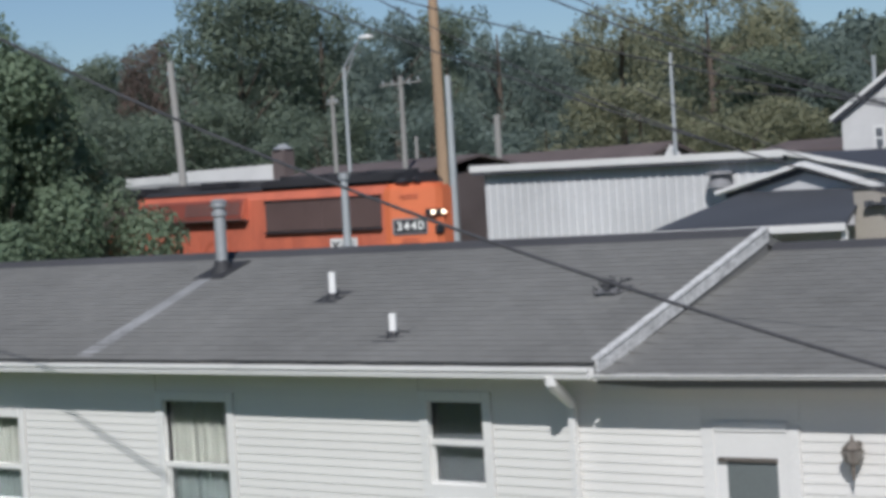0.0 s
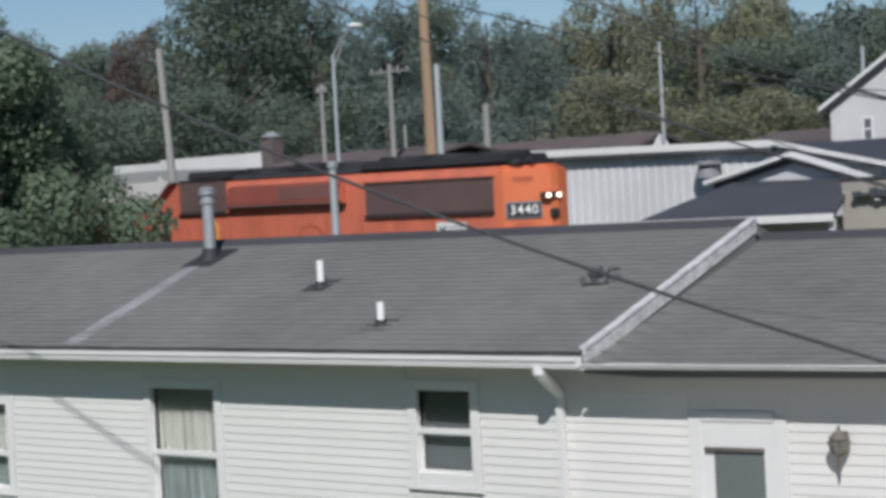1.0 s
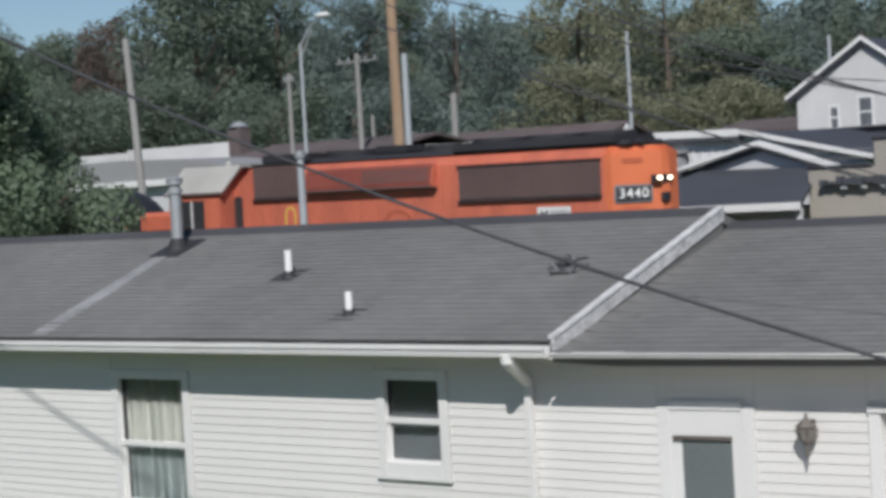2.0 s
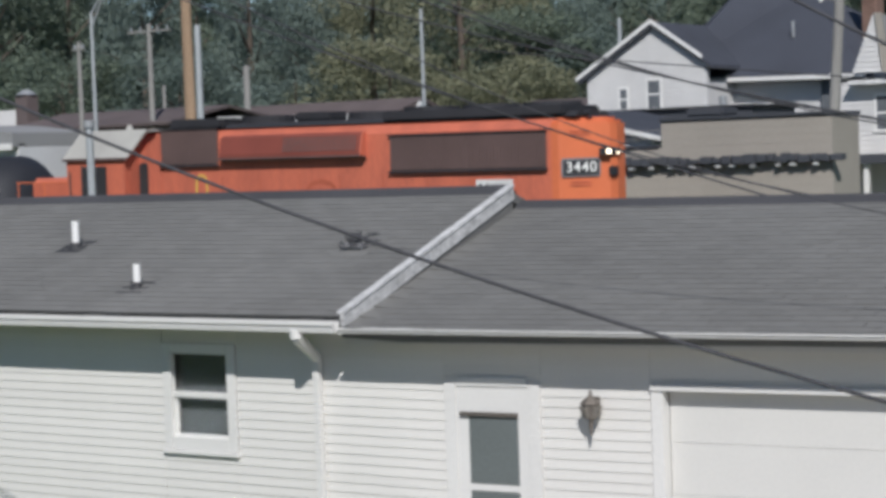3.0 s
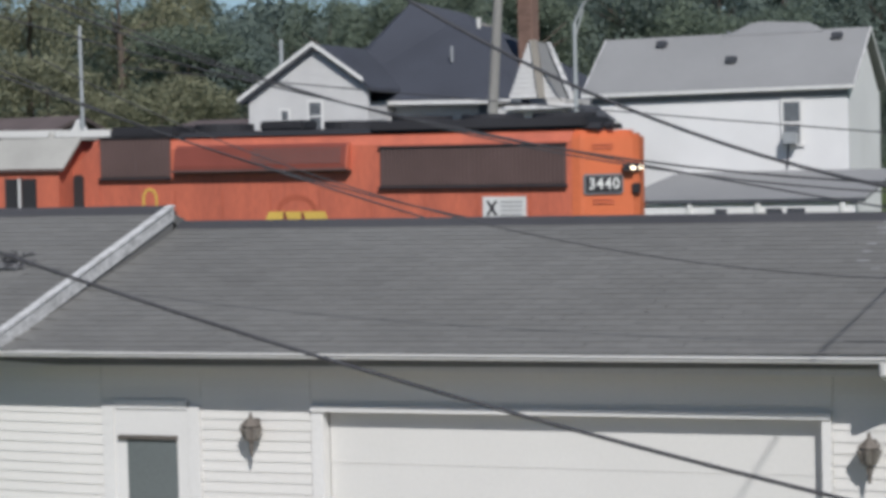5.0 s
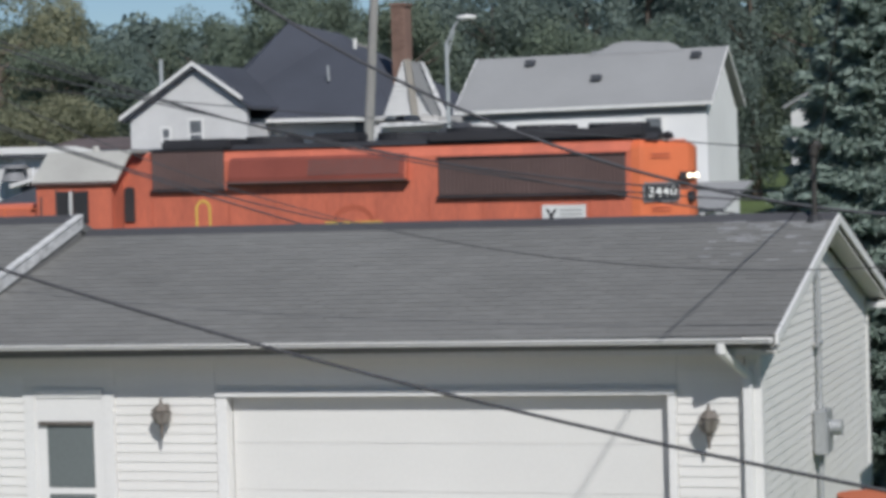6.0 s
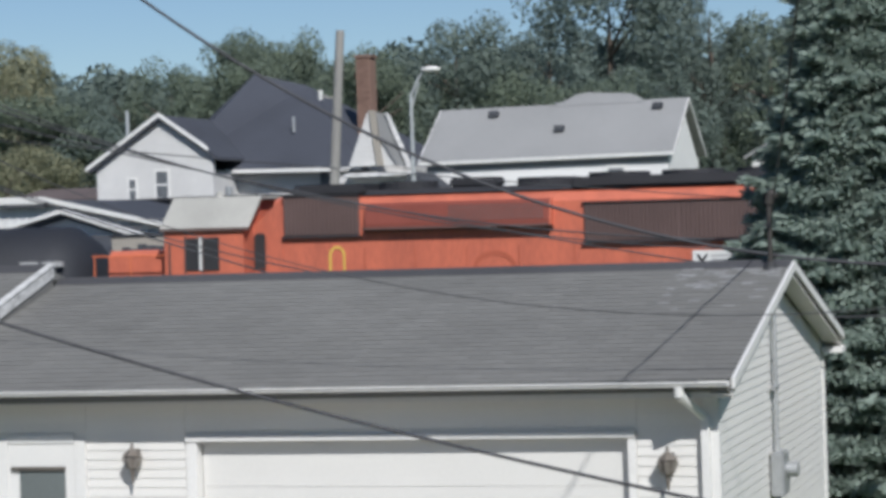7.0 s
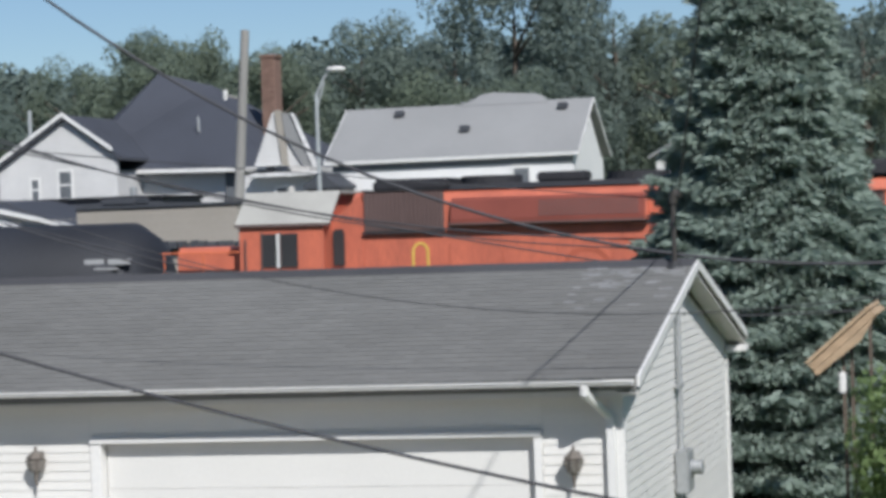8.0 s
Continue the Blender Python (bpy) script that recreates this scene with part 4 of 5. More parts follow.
def far_window(parent, x0, x1, z0, z1, y):
    w = part("window", B(x0 - 0.09, x1 + 0.09, y - 0.06, y - 0.034, z1, z1 + 0.1), M_TRIM, parent)
    for a, b in ((x0 - 0.09, x0), (x1, x1 + 0.09)):
        part("casing", B(a, b, y - 0.06, y - 0.034, z0, z1), M_TRIM, w)
    part("sill", B(x0 - 0.12, x1 + 0.12, y - 0.09, y - 0.034, z0 - 0.08, z0), M_TRIM, w)
    part("pane", B(x0, x1, y - 0.045, y - 0.035, z0, z1), M_ROOM, w, "dark glass")
    part("muntin", B(x0, x1, y - 0.052, y - 0.046, (z0 + z1) / 2 - 0.03, (z0 + z1) / 2 + 0.03), M_TRIM, w)
    return w


def gable_roof(parent, x0, x1, y0, y1, ze, zr, material, over=0.35, thick=0.16, fascia=True):
    """Ridge along x."""
    ym = (y0 + y1) / 2
    ya, yb = y0 - over, y1 + over
    r = part("roof", P([(ya, ze), (ym, zr), (yb, ze), (yb, ze - thick), (ym, zr - thick), (ya, ze - thick)], "x", x0 - over, x1 + over), material, parent)
    if fascia:
        part("fascia", B(x0 - over, x1 + over, ya - 0.03, ya - 0.002, ze - thick - 0.02, ze - 0.02), M_TRIM, r)
        for xx in (x0 - over - 0.03, x1 + over + 0.002):
            part("rake", P([(ya, ze + 0.01), (ym, zr + 0.02), (yb, ze + 0.01), (yb, ze - 0.1), (ym, zr - 0.1), (ya, ze - 0.1)], "x", xx, xx + 0.028), M_RAKE, r)
    return r


def build_white_shop():
    h = thing("workshop", (0, 0, 0), "long white metal-clad workshop with shallow roof", "workshop")
    y = 30.0
    w = part("wall", P([(-36.3, 0), (-21.9, 0), (-21.9, 4.58), (-25.5, 5.38), (-36.3, 5.58)], "y", y, y + 0.2), M_METAL_WALL, h)
    x = -36.2
    while x < -22.0:
        zt = 5.56 - (x + 36.3) * 0.0185 if x < -25.5 else 5.36 - (x + 25.5) * 0.222
        part("rib", P([(x, y - 0.001), (x + 0.03, y - 0.03), (x + 0.07, y - 0.03), (x + 0.10, y - 0.001)], "z", 0.2, zt - 0.03), M_METAL_WALL, w)
        x += 0.3
    part("side_wall", B(-36.3, -36.1, y + 0.202, 44, 0, 5.5), M_METAL_WALL, h)
    part("side_wall", B(-22.1, -21.9, y + 0.202, 44, 0, 4.5), M_METAL_WALL, h)
    part("back_wall", P([(-36.3, 0), (-21.9, 0), (-21.9, 4.58), (-25.5, 5.38), (-36.3, 5.58)], "y", 44, 44.2), M_METAL_WALL, h)
    part("roof", P([(-36.6, 5.66), (-25.5, 5.45), (-21.6, 4.58), (-21.6, 4.64), (-25.5, 5.51), (-36.6, 5.72)], "y", y - 0.25, 44.4), M_BLUE_ROOF, h)
    part("fascia", P([(-36.65, 5.60), (-25.5, 5.39), (-25.5, 5.59), (-36.65, 5.80)], "y", y - 0.30, y - 0.252), M_TRIM, h, "white metal fascia")
    part("fascia", P([(-25.498, 5.45), (-21.5, 4.57), (-21.5, 4.69), (-25.498, 5.585)], "y", y - 0.32, y - 0.252), M_TRIM, h, "white metal fascia")
    part("gutter", P([(-36.6, 5.50), (-25.5, 5.29), (-25.5, 5.36), (-36.6, 5.57)], "y", y - 0.28, y - 0.05), M_NAVY, h)
    f = part("exhaust_fan", C((-27.5, y - 0.40, 4.66), (-27.5, y - 0.40, 5.02), 0.36, 0.24, seg=20), M_FAN, h, "grey dome exhaust fan")
    part("fan_hood", C((-27.5, y - 0.40, 5.021), (-27.5, y - 0.40, 5.12), 0.40, 0.38, seg=20), M_FAN, f)
    part("fan_bracket", B(-27.6, -27.4, y - 0.3, y - 0.04, 4.72, 4.82), M_FAN, f)
    # front gable with white rakes
    g = thing("porch_gable", (0, 0, 0), "white-trimmed gable over a dark porch roof", "annex")
    yy = 28.0
    part("gable_wall", P([(-26.0, 4.40), (-21.6, 4.40), (-23.75, 5.02)], "y", yy, yy + 0.15), M_METAL_WALL, g)
    for pts in ([(-26.4, 4.46), (-23.75, 5.08), (-23.75, 5.18), (-26.4, 4.56)], [(-23.75, 5.08), (-21.4, 4.34), (-21.4, 4.46), (-23.75, 5.19)]):
        part("rake", P(pts, "y", yy - 0.35, yy - 0.02), M_TRIM, g)
    # Navy boards below the rakes carry the shade there in their colour.
    for pts in ([(-26.2, 4.34), (-23.75, 4.92), (-23.75, 5.07), (-26.2, 4.48)], [(-23.75, 4.92), (-21.5, 4.24), (-21.5, 4.34), (-23.75, 5.07)]):
        part("rake_shadow_board", P(pts, "y", yy - 0.12, yy - 0.022), M_NAVY, g)
    part("base_wall", B(-25.4, -21.5, 26.4, 28.1, 0, 3.5), M_METAL_WALL, g)
    rf = slab(bmesh.new(), [(-25.9, 24.0, 3.66), (-20.4, 24.0, 3.62), (-22.0, 27.9, 4.44), (-25.6, 27.9, 4.50)], 0.1)
    part("porch_roof", rf, M_NAVY, g, "dark navy sloped porch roof")
    part("porch_fascia", B(-25.9, -20.4, 23.94, 23.995, 3.46, 3.64), M_TRIM, g)
    for xx in (-25.6, -23.0, -20.6):
        part("porch_post", B(xx, xx + 0.12, 24.1, 24.22, 0, 3.5), M_TRIM, g)


build_white_shop()


def build_tan_building():
    t = thing("block_building", (0, 0, 0), "tan block building with a ragged dark ledge", "building")
    y = 26.0
    part("wall", P([(-21.3, 0), (-15.1, 0), (-15.1, 5.0), (-19.5, 5.0), (-19.5, 4.38), (-21.3, 4.38)], "y", y, y + 0.25), M_TAN, t)
    part("side_wall", B(-15.35, -15.1, y + 0.252, 27.4, 0, 5.0), M_TAN, t)
    part("side_wall", B(-21.3, -21.05, y + 0.252, 27.4, 0, 4.36), M_TAN, t)
    part("back_wall", P([(-21.3, 0), (-15.1, 0), (-15.1, 5.0), (-19.5, 5.0), (-19.5, 4.38), (-21.3, 4.38)], "y", 27.4, 27.6), M_TAN, t)
    part("roof", B(-19.55, -15.05, y - 0.06, 27.65, 5.002, 5.10, bevel=0.03), M_NAVY, t)
    part("low_roof", B(-21.35, -19.56, y - 0.06, 27.65, 4.382, 4.45, bevel=0.02), M_NAVY, t)
    part("roof_hatch", B(-19.0, -18.0, 26.3, 27.2, 5.101, 5.30, bevel=0.05), M_NAVY, t)
    rnd = random.Random(3)
    x = -20.9
    while x < -15.0:
        w = rnd.uniform(0.1, 0.32)
        part("ledge_block", B(x, x + w, y - 0.24, y - 0.002, 3.98 - rnd.random() * 0.05, 4.06 + rnd.random() * 0.12, bevel=0.015), M_NAVY, t)
        x += w + rnd.uniform(0.0, 0.05)
    for i in range(10):
        x = -20.4 + i * 0.55 + rnd.uniform(-0.2, 0.2)
        part("ledge_clip", B(x, x + 0.16, y - 0.2, y - 0.05, 3.86, 3.925, bevel=0.02), M_WHITE_SIGN, t)
    # courses of block
    jt = bmesh.new()
    for k in range(1, 25):
        box(jt, -21.29, -15.11, y - 0.004, y - 0.001, k * 0.2, k * 0.2 + 0.012)
    j = part("mortar_courses", jt, M_TAN, t)
    j["kind"] = "stuff"


build_tan_building()


def build_gable_house():
    h = thing("house", (0, 0, 0), "white two-storey house with dark blue-grey hip roof", "house")
    # front gable wing
    y = 42.0
    g = part("gable_wall", P([(-30.7, 1.0), (-26.2, 1.0), (-26.2, 7.10), (-28.1, 8.40), (-30.7, 6.78)], "y", y, y + 0.2), M_CREAM, h)
    lap = bmesh.new()
    z = 5.0
    while z < 8.2:
        if z < 6.7:
            a, b = -30.68, -26.22
        else:
            s = (8.3 - z) / (8.3 - 6.7)
            a, b = -28.1 - 2.5 * s, -28.1 + 1.88 * s
        if b - a > 0.1:
            prism(lap, [(y - 0.002, z), (y - 0.02, z), (y - 0.006, z + 0.15), (y - 0.002, z + 0.15)], "x", a, b)
        z += 0.15
    c = part("cladding", lap, M_CREAM, g)
    c["kind"] = "stuff"
    part("side_wall", B(-30.8, -30.6, y + 0.202, 50, 1.0, 6.7), M_CREAM, h)
    wr = part("wing_roof", P([(-30.95, 6.78), (-28.1, 8.55), (-25.9, 7.02), (-25.9, 6.90), (-28.1, 8.43), (-30.95, 6.66)], "y", y - 0.2, 48), M_BLUE_ROOF, h)
    for pts in ([(-31.0, 6.69), (-28.1, 8.48), (-28.1, 8.63), (-31.0, 6.83)], [(-28.099, 8.48), (-26.25, 7.22), (-26.25, 7.36), (-28.099, 8.63)]):
        part("rake", P(pts, "y", y - 0.26, y - 0.203), M_TRIM, wr)
    for pts in ([(-30.9, 6.62), (-28.1, 8.36), (-28.1, 8.42), (-30.9, 6.68)], [(-28.1, 8.36), (-26.3, 7.13), (-26.3, 7.19), (-28.1, 8.42)]):
        part("rake_soffit", P(pts, "y", y - 0.20, y - 0.025), M_NAVY, wr)
    far_window(h, -29.42, -29.17, 5.7, 6.36, y)
    far_window(h, -28.36, -27.92, 5.7, 6.60, y)
    # main block and hip roof
    y2 = 44.0
    lap_wall(h, -26.2, -20.0, y2, 1.5, 6.55, 0.16, M_CREAM, "front_wall")
    part("side_wall", B(-20.2, -20.0, y2 + 0.202, 52, 1.5, 6.5), M_CREAM, h)
    hip = bmesh.new()
    e = [(-28.6, 43.4, 6.70), (-21.3, 43.4, 6.55), (-20.6, 52.6, 6.62), (-34.5, 52.6, 6.62)]
    top = [(-27.3, 48.0, 10.3), (-25.2, 48.0, 9.75)]
    vs = [hip.verts.new(p) for p in e] + [hip.verts.new(p) for p in top]
    lo = [hip.verts.new((p[0], p[1], p[2] - 0.18)) for p in e]
    for q in ((0, 1, 5, 4), (1, 2, 5), (2, 3, 4, 5), (3, 0, 4)):
        hip.faces.new([vs[i] for i in q])
    hip.faces.new(lo[::-1])
    for i in range(4):
        hip.faces.new((vs[i], lo[i], lo[(i + 1) % 4], vs[(i + 1) % 4]))
    part("return_wall", B(-26.4, -26.203, 42.2, 44.0, 1.0, 6.5), M_CREAM, h)
    rf = part("hip_roof", hip, M_BLUE_ROOF, h, "dark blue-grey shingle hip roof")
    part("eave_trim", slab(bmesh.new(), [(-28.6, 43.34, 6.66), (-21.3, 43.34, 6.51), (-21.3, 43.395, 6.51), (-28.6, 43.395, 6.66)], 0.13), M_TRIM, rf)
    part("roof_vent", C((-24.55, 45.2, 7.9), (-24.55, 45.2, 8.45), 0.05, seg=10), M_GALV, rf)
    part("downspout", B(-23.0, -22.5, 43.8, 43.95, 3.0, 6.4), M_ROOM, h)
    # right bay with its steep little gable
    yb = 42.8
    bay = lap_wall(h, -21.9, -19.4, yb, 1.5, 6.2, 0.16, M_CREAM, "bay_wall")
    left, right = [(-21.49, 6.50), (-20.51, 6.50), (-20.75, 8.34)], [(-20.26, 6.49), (-19.75, 6.46), (-20.35, 7.42)]
    part("bay_gable", P(left, "y", yb, yb + 0.15), M_CREAM, h, "steep white gable of the bay")
    part("bay_gable", P(right, "y", yb, yb + 0.15), M_CREAM, h, "steep white gable of the bay")
    lap = bmesh.new()
    for (lx, lz), (rx, rz), (tx, tz) in (left, right):
        z = lz + 0.02
        while z < tz - 0.2:
            f = (z - lz) / (tz - lz)
            prism(lap, [(yb - 0.002, z), (yb - 0.03, z), (yb - 0.006, z + 0.15), (yb - 0.002, z + 0.15)], "x", lx + (tx - lx) * f + 0.02, rx + (tx - rx) * f - 0.02)
            z += 0.16
    c = part("cladding", lap, M_CREAM, bay)
    c["kind"] = "stuff"
    part("bay_valley", P([(-20.46, 6.49), (-20.23, 6.48), (-20.44, 8.35), (-20.69, 8.37)], "y", yb - 0.10, yb - 0.035), M_TAN, h, "tan flashing strip between the gables")
    part("bay_roof", P([(-20.42, 8.28), (-20.09, 8.22), (-19.36, 6.43), (-19.70, 6.46), (-20.30, 7.45)], "y", yb - 0.12, yb - 0.04), M_GREY_ROOF, h)
    part("bay_rake", P([(-20.07, 8.26), (-19.96, 8.20), (-19.18, 6.42), (-19.33, 6.41)], "y", yb - 0.2, yb - 0.05), M_RAKE, h)
    part("bay_eave", B(-21.5, -18.9, yb - 0.5, yb - 0.05, 6.12, 6.26, bevel=0.02), M_RAKE, h)
    far_window(h, -20.7, -20.15, 4.7, 5.75, yb)
    part("porch_slab", B(-22.0, -18.7, yb - 1.6, yb - 0.06, 3.72, 3.9, bevel=0.02), M_RAKE, h)
    for xx in (-20.6, -19.5):
        part("porch_post", B(xx, xx + 0.16, yb - 1.5, yb - 1.34, 1.2, 3.71), M_TRIM, h)
    part("porch_eave", B(-22.0, -18.7, yb - 1.65, yb - 1.605, 3.66, 3.96), M_NAVY, h)
    ch = part("chimney", B(-22.70, -22.18, 46.7, 47.3, 6.5, 10.5), M_BRICK, h, "brown brick chimney")
    bk = None
    for k in range(36):
        for i in range(3):
            off = 0.1 if k % 2 else 0.0
            a = -22.71 + i * 0.205 + off
            if a + 0.195 > -22.15:
                continue
            if bk is None:
                ob = link("brick", B(0, 0.195, -0.015, 0.02, 0, 0.085), M_BRICK, ch)
                bk = ob.data
            else:
                ob = new("brick", bk)
                ob.parent = ch
            ob.location = (a, 46.7, 7.0 + k * 0.097)
    part("chimney_crown", B(-22.76, -22.12, 46.65, 47.35, 10.5, 10.62, bevel=0.03), M_BRICK, ch)


build_gable_house()


def build_grey_house():
    h = thing("house", (0, 0, 0), "white two-storey house with light grey shingle roof", "house")
    y = 42.0
    part("front_wall", B(-18.4, -10.3, y, y + 0.2, 1.2, 6.4), M_HOUSE_WHITE, h)
    part("gable_wall", P([(y + 0.202, 1.2), (46.2, 1.2), (46.2, 6.4), (44.2, 8.1), (y + 0.202, 6.4)], "x", -10.5, -10.3), M_HOUSE_WHITE, h)
    part("gable_wall", P([(y + 0.202, 1.2), (46.2, 1.2), (46.2, 6.4), (44.2, 8.1), (y + 0.202, 6.4)], "x", -18.4, -18.2), M_HOUSE_WHITE, h)
    part("back_wall", B(-18.4, -10.3, 46.2, 46.4, 1.2, 6.4), M_HOUSE_WHITE, h)
    r = gable_roof(h, -18.4, -10.3, y, 46.4, 6.52, 8.32, M_GREY_ROOF, 0.22, 0.1)
    # Grey strip on the wall top: the eave's shade put into colour.
    part("frieze_board", B(-18.4, -10.3, y - 0.05, y - 0.002, 6.2, 6.36), M_FAN, r)
    hump = bmesh.new()
    rows = []
    for x, z in ((-14.75, 8.24), (-14.4, 8.40), (-14.0, 8.64), (-13.6, 8.70), (-12.1, 8.58), (-11.8, 8.46), (-11.5, 8.24)):
        back = 44.16 + (z - 8.24) * 1.33
        rows.append([hump.verts.new(p) for p in ((x, 44.08, 8.25), (x, back, z), (x, back + 1.2, z - 0.2), (x, 45.6, 7.2))])
    for p, q in zip(rows, rows[1:]):
        for i in range(4):
            hump.faces.new((p[i], q[i], q[(i + 1) % 4], p[(i + 1) % 4]))
    part("rear_dormer", hump, M_GREY_ROOF, h, "raised rear part of the grey roof")
    for xx, yy in ((-16.6, 43.75), (-14.1, 42.9), (-11.0, 43.75)):
        z = 6.52 + (yy - 41.78) * 1.8 / 2.42
        part("roof_vent", B(xx - 0.16, xx + 0.16, yy - 0.14, yy + 0.14, z - 0.02, z + 0.2, bevel=0.03), M_NAVY, r)
    far_window(h, -12.25, -11.75, 4.8, 6.05, y)
    ac = part("air_conditioner", B(-12.22, -11.78, y - 0.42, y - 0.095, 4.78, 5.15, bevel=0.03), M_GALV, h, "grey window air conditioner")
    part("drain_hose", C((-12.1, y - 0.1, 4.78), (-12.15, y - 0.06, 4.1), 0.03, seg=8), M_NAVY, ac)
    part("mid_bar", B(-12.25, -11.75, y - 0.07, y - 0.053, 5.38, 5.46), M_TRIM, h)
    an = thing("antenna", (-14.9, 46.9, 6.6), "thin metal antenna behind the grey roof", "antenna")
    part("mast", C((0, 0, 0), (0, 0, 2.0), 0.04, seg=8), M_GALV, an)
    part("boom", B(-0.5, 0.5, -0.03, 0.03, 1.85, 1.93), M_GALV, an)
    for k in (-0.4, -0.15, 0.15, 0.4):
        part("element", B(k - 0.025, k + 0.025, -0.3, 0.3, 1.931, 1.96), M_GALV, an)
    # porch
    part("porch_roof", slab(bmesh.new(), [(-16.3, 37.8, 3.25), (-8.9, 37.8, 3.25), (-8.9, 41.95, 4.0), (-15.6, 41.95, 4.0)], 0.1), M_GREY_ROOF, h, "low grey porch roof")
    part("porch_fascia", B(-16.3, -8.9, 37.74, 37.795, 3.13, 3.24), M_NAVY, h)
    part("porch_wall", B(-16.0, -9.2, 37.83, 37.95, 0.6, 3.12), M_HOUSE_WHITE, h)
    # Navy slabs on the uncut wall: dimness inside the openings put into colour.
    for a, b in ((-13.2, -12.85), (-11.7, -11.25), (-11.1, -10.6)):
        part("porch_opening", B(a, b, 37.79, 37.828, 1.5, 2.98), M_NAVY, h)
    for xx in (-16.0, -14.0, -12.0, -9.6):
        part("porch_post", B(xx, xx + 0.14, 37.745, 37.827, 0.6, 3.12), M_TRIM, h)
    # navy block beside it: shade of the gap between the houses put into colour
    s = thing("shed", (0, 0, 0), "navy block standing for the shaded gap beside the white house", "shed")
    part("wall", B(-18.6, -17.55, 40.0, 41.6, 1.0, 5.7), M_NAVY, s)
    part("roof", P([(-18.68, 5.70), (-18.08, 6.15), (-17.48, 5.70), (-17.48, 5.62), (-18.68, 5.62)], "y", 39.9, 41.7), M_NAVY, s)
    part("door", B(-18.3, -17.85, 39.96, 39.998, 1.1, 3.1), M_NAVY, s)


build_grey_house()


def build_small_house():
    h = thing("house", (0, 0, 0), "distant white house behind the spruce", "house")
    part("gable_wall", P([(-11.10, 1.50), (-8.08, 1.50), (-8.08, 6.82), (-9.59, 7.56), (-11.10, 6.82)], "y", 60, 60.2), M_CREAM, h)
    part("body", B(-11.10, -8.08, 60.202, 66, 1.5, 6.75), M_CREAM, h)
    part("roof", P([(-11.35, 6.80), (-9.59, 7.74), (-7.83, 6.80), (-7.83, 6.68), (-9.59, 7.60), (-11.35, 6.68)], "y", 59.6, 66.4), M_GREY_ROOF, h)


build_small_house()


def build_left_buildings():
    a = thing("warehouse", (0, 0, 0), "pale low warehouse with a curved roof and parapet", "warehouse")
    y = 32.0
    part("wall", B(-58, -47.6, y, y + 0.3, 0, 5.3), M_METAL_WALL, a)
    part("body", B(-58, -47.6, y + 0.301, 44, 0, 5.2), M_METAL_WALL, a)
    prof = []
    for j in range(13):
        s = j / 12
        prof.append((-58 + 10.4 * s, 5.35 + 0.75 * math.sin(math.pi * (0.25 + 0.6 * s))))
    part("curved_roof", P(prof + [(-47.6, 5.21), (-58, 5.21)], "y", y - 0.3, 44), M_GREY_ROOF, a)
    part("parapet", B(-60.0, -53.9, 38, 38.3, 5.4, 6.72, bevel=0.04), M_CREAM, a)
    part("parapet", B(-63.0, -60.002, 38, 38.3, 5.4, 6.62, bevel=0.04), M_CREAM, a)
    part("rear_block", B(-63.0, -53.9, 38.302, 44, 0, 5.39), M_METAL_WALL, a)
    part("fascia", B(-58, -47.6, y - 0.36, y - 0.301, 5.1, 5.32), M_TRIM, a)
    b = thing("shed", (0, 0, 0), "low brown shed with a dark roof", "shed")
    part("wall", B(-52.3, -44.2, 36, 36.2, 0, 5.9), M_BROWN, b)
    part("body", B(-52.3, -44.2, 36.201, 42, 0, 5.85), M_BROWN, b)
    part("roof", P([(35.6, 5.9), (39, 6.5), (42.4, 5.9), (42.4, 5.8), (39, 6.4), (35.6, 5.8)], "x", -52.35, -43.95), M_BROWN, b)
    part("chimney", B(-53.1, -52.42, 37.2, 37.8, 5.0, 7.25, bevel=0.04), M_BROWN, b)
    part("chimney_cap", C((-52.76, 37.5, 7.251), (-52.76, 37.5, 7.45), 0.42, 0.12, seg=16), M_GALV, b)
    c = thing("shed", (0, 0, 0), "dark shed with a low brown gabled roof", "shed")
    part("wall", B(-51.5, -42.9, 47, 52, 1, 5.8), M_NAVY, c)
    gable_roof(c, -51.5, -42.9, 47, 52, 5.9, 6.75, M_BROWN, 0.3, fascia=False)
    part("gable_vent", P([(-41.0, 6.0), (-40.3, 6.0), (-40.65, 6.5)], "y", 46.3, 46.6), M_TRIM, c)
    d = thing("shed", (0, 0, 0), "dark low roof behind the white workshop", "shed")
    part("wall", B(-36.5, -28, 46, 51, 1, 5.8), M_NAVY, d)
    gable_roof(d, -36.5, -28, 46, 51, 5.9, 6.35, M_BROWN, 0.3, fascia=False)


build_left_buildings()


def build_dark_shed():
    t = thing("shed", (0, 0, 0), "dark flat-roofed shed behind the tan building", "shed")
    part("wall", B(-26.6, -21.8, 36.0, 39.0, 0.5, 5.45), M_NAVY, t)
    part("roof", B(-26.7, -21.7, 35.9, 39.1, 5.452, 5.56, bevel=0.03), M_LOCO_BLACK, t)
    part("roof_vent", C((-23.2, 37, 5.56), (-23.2, 37, 5.85), 0.12, seg=12), M_GALV, t)


build_dark_shed()


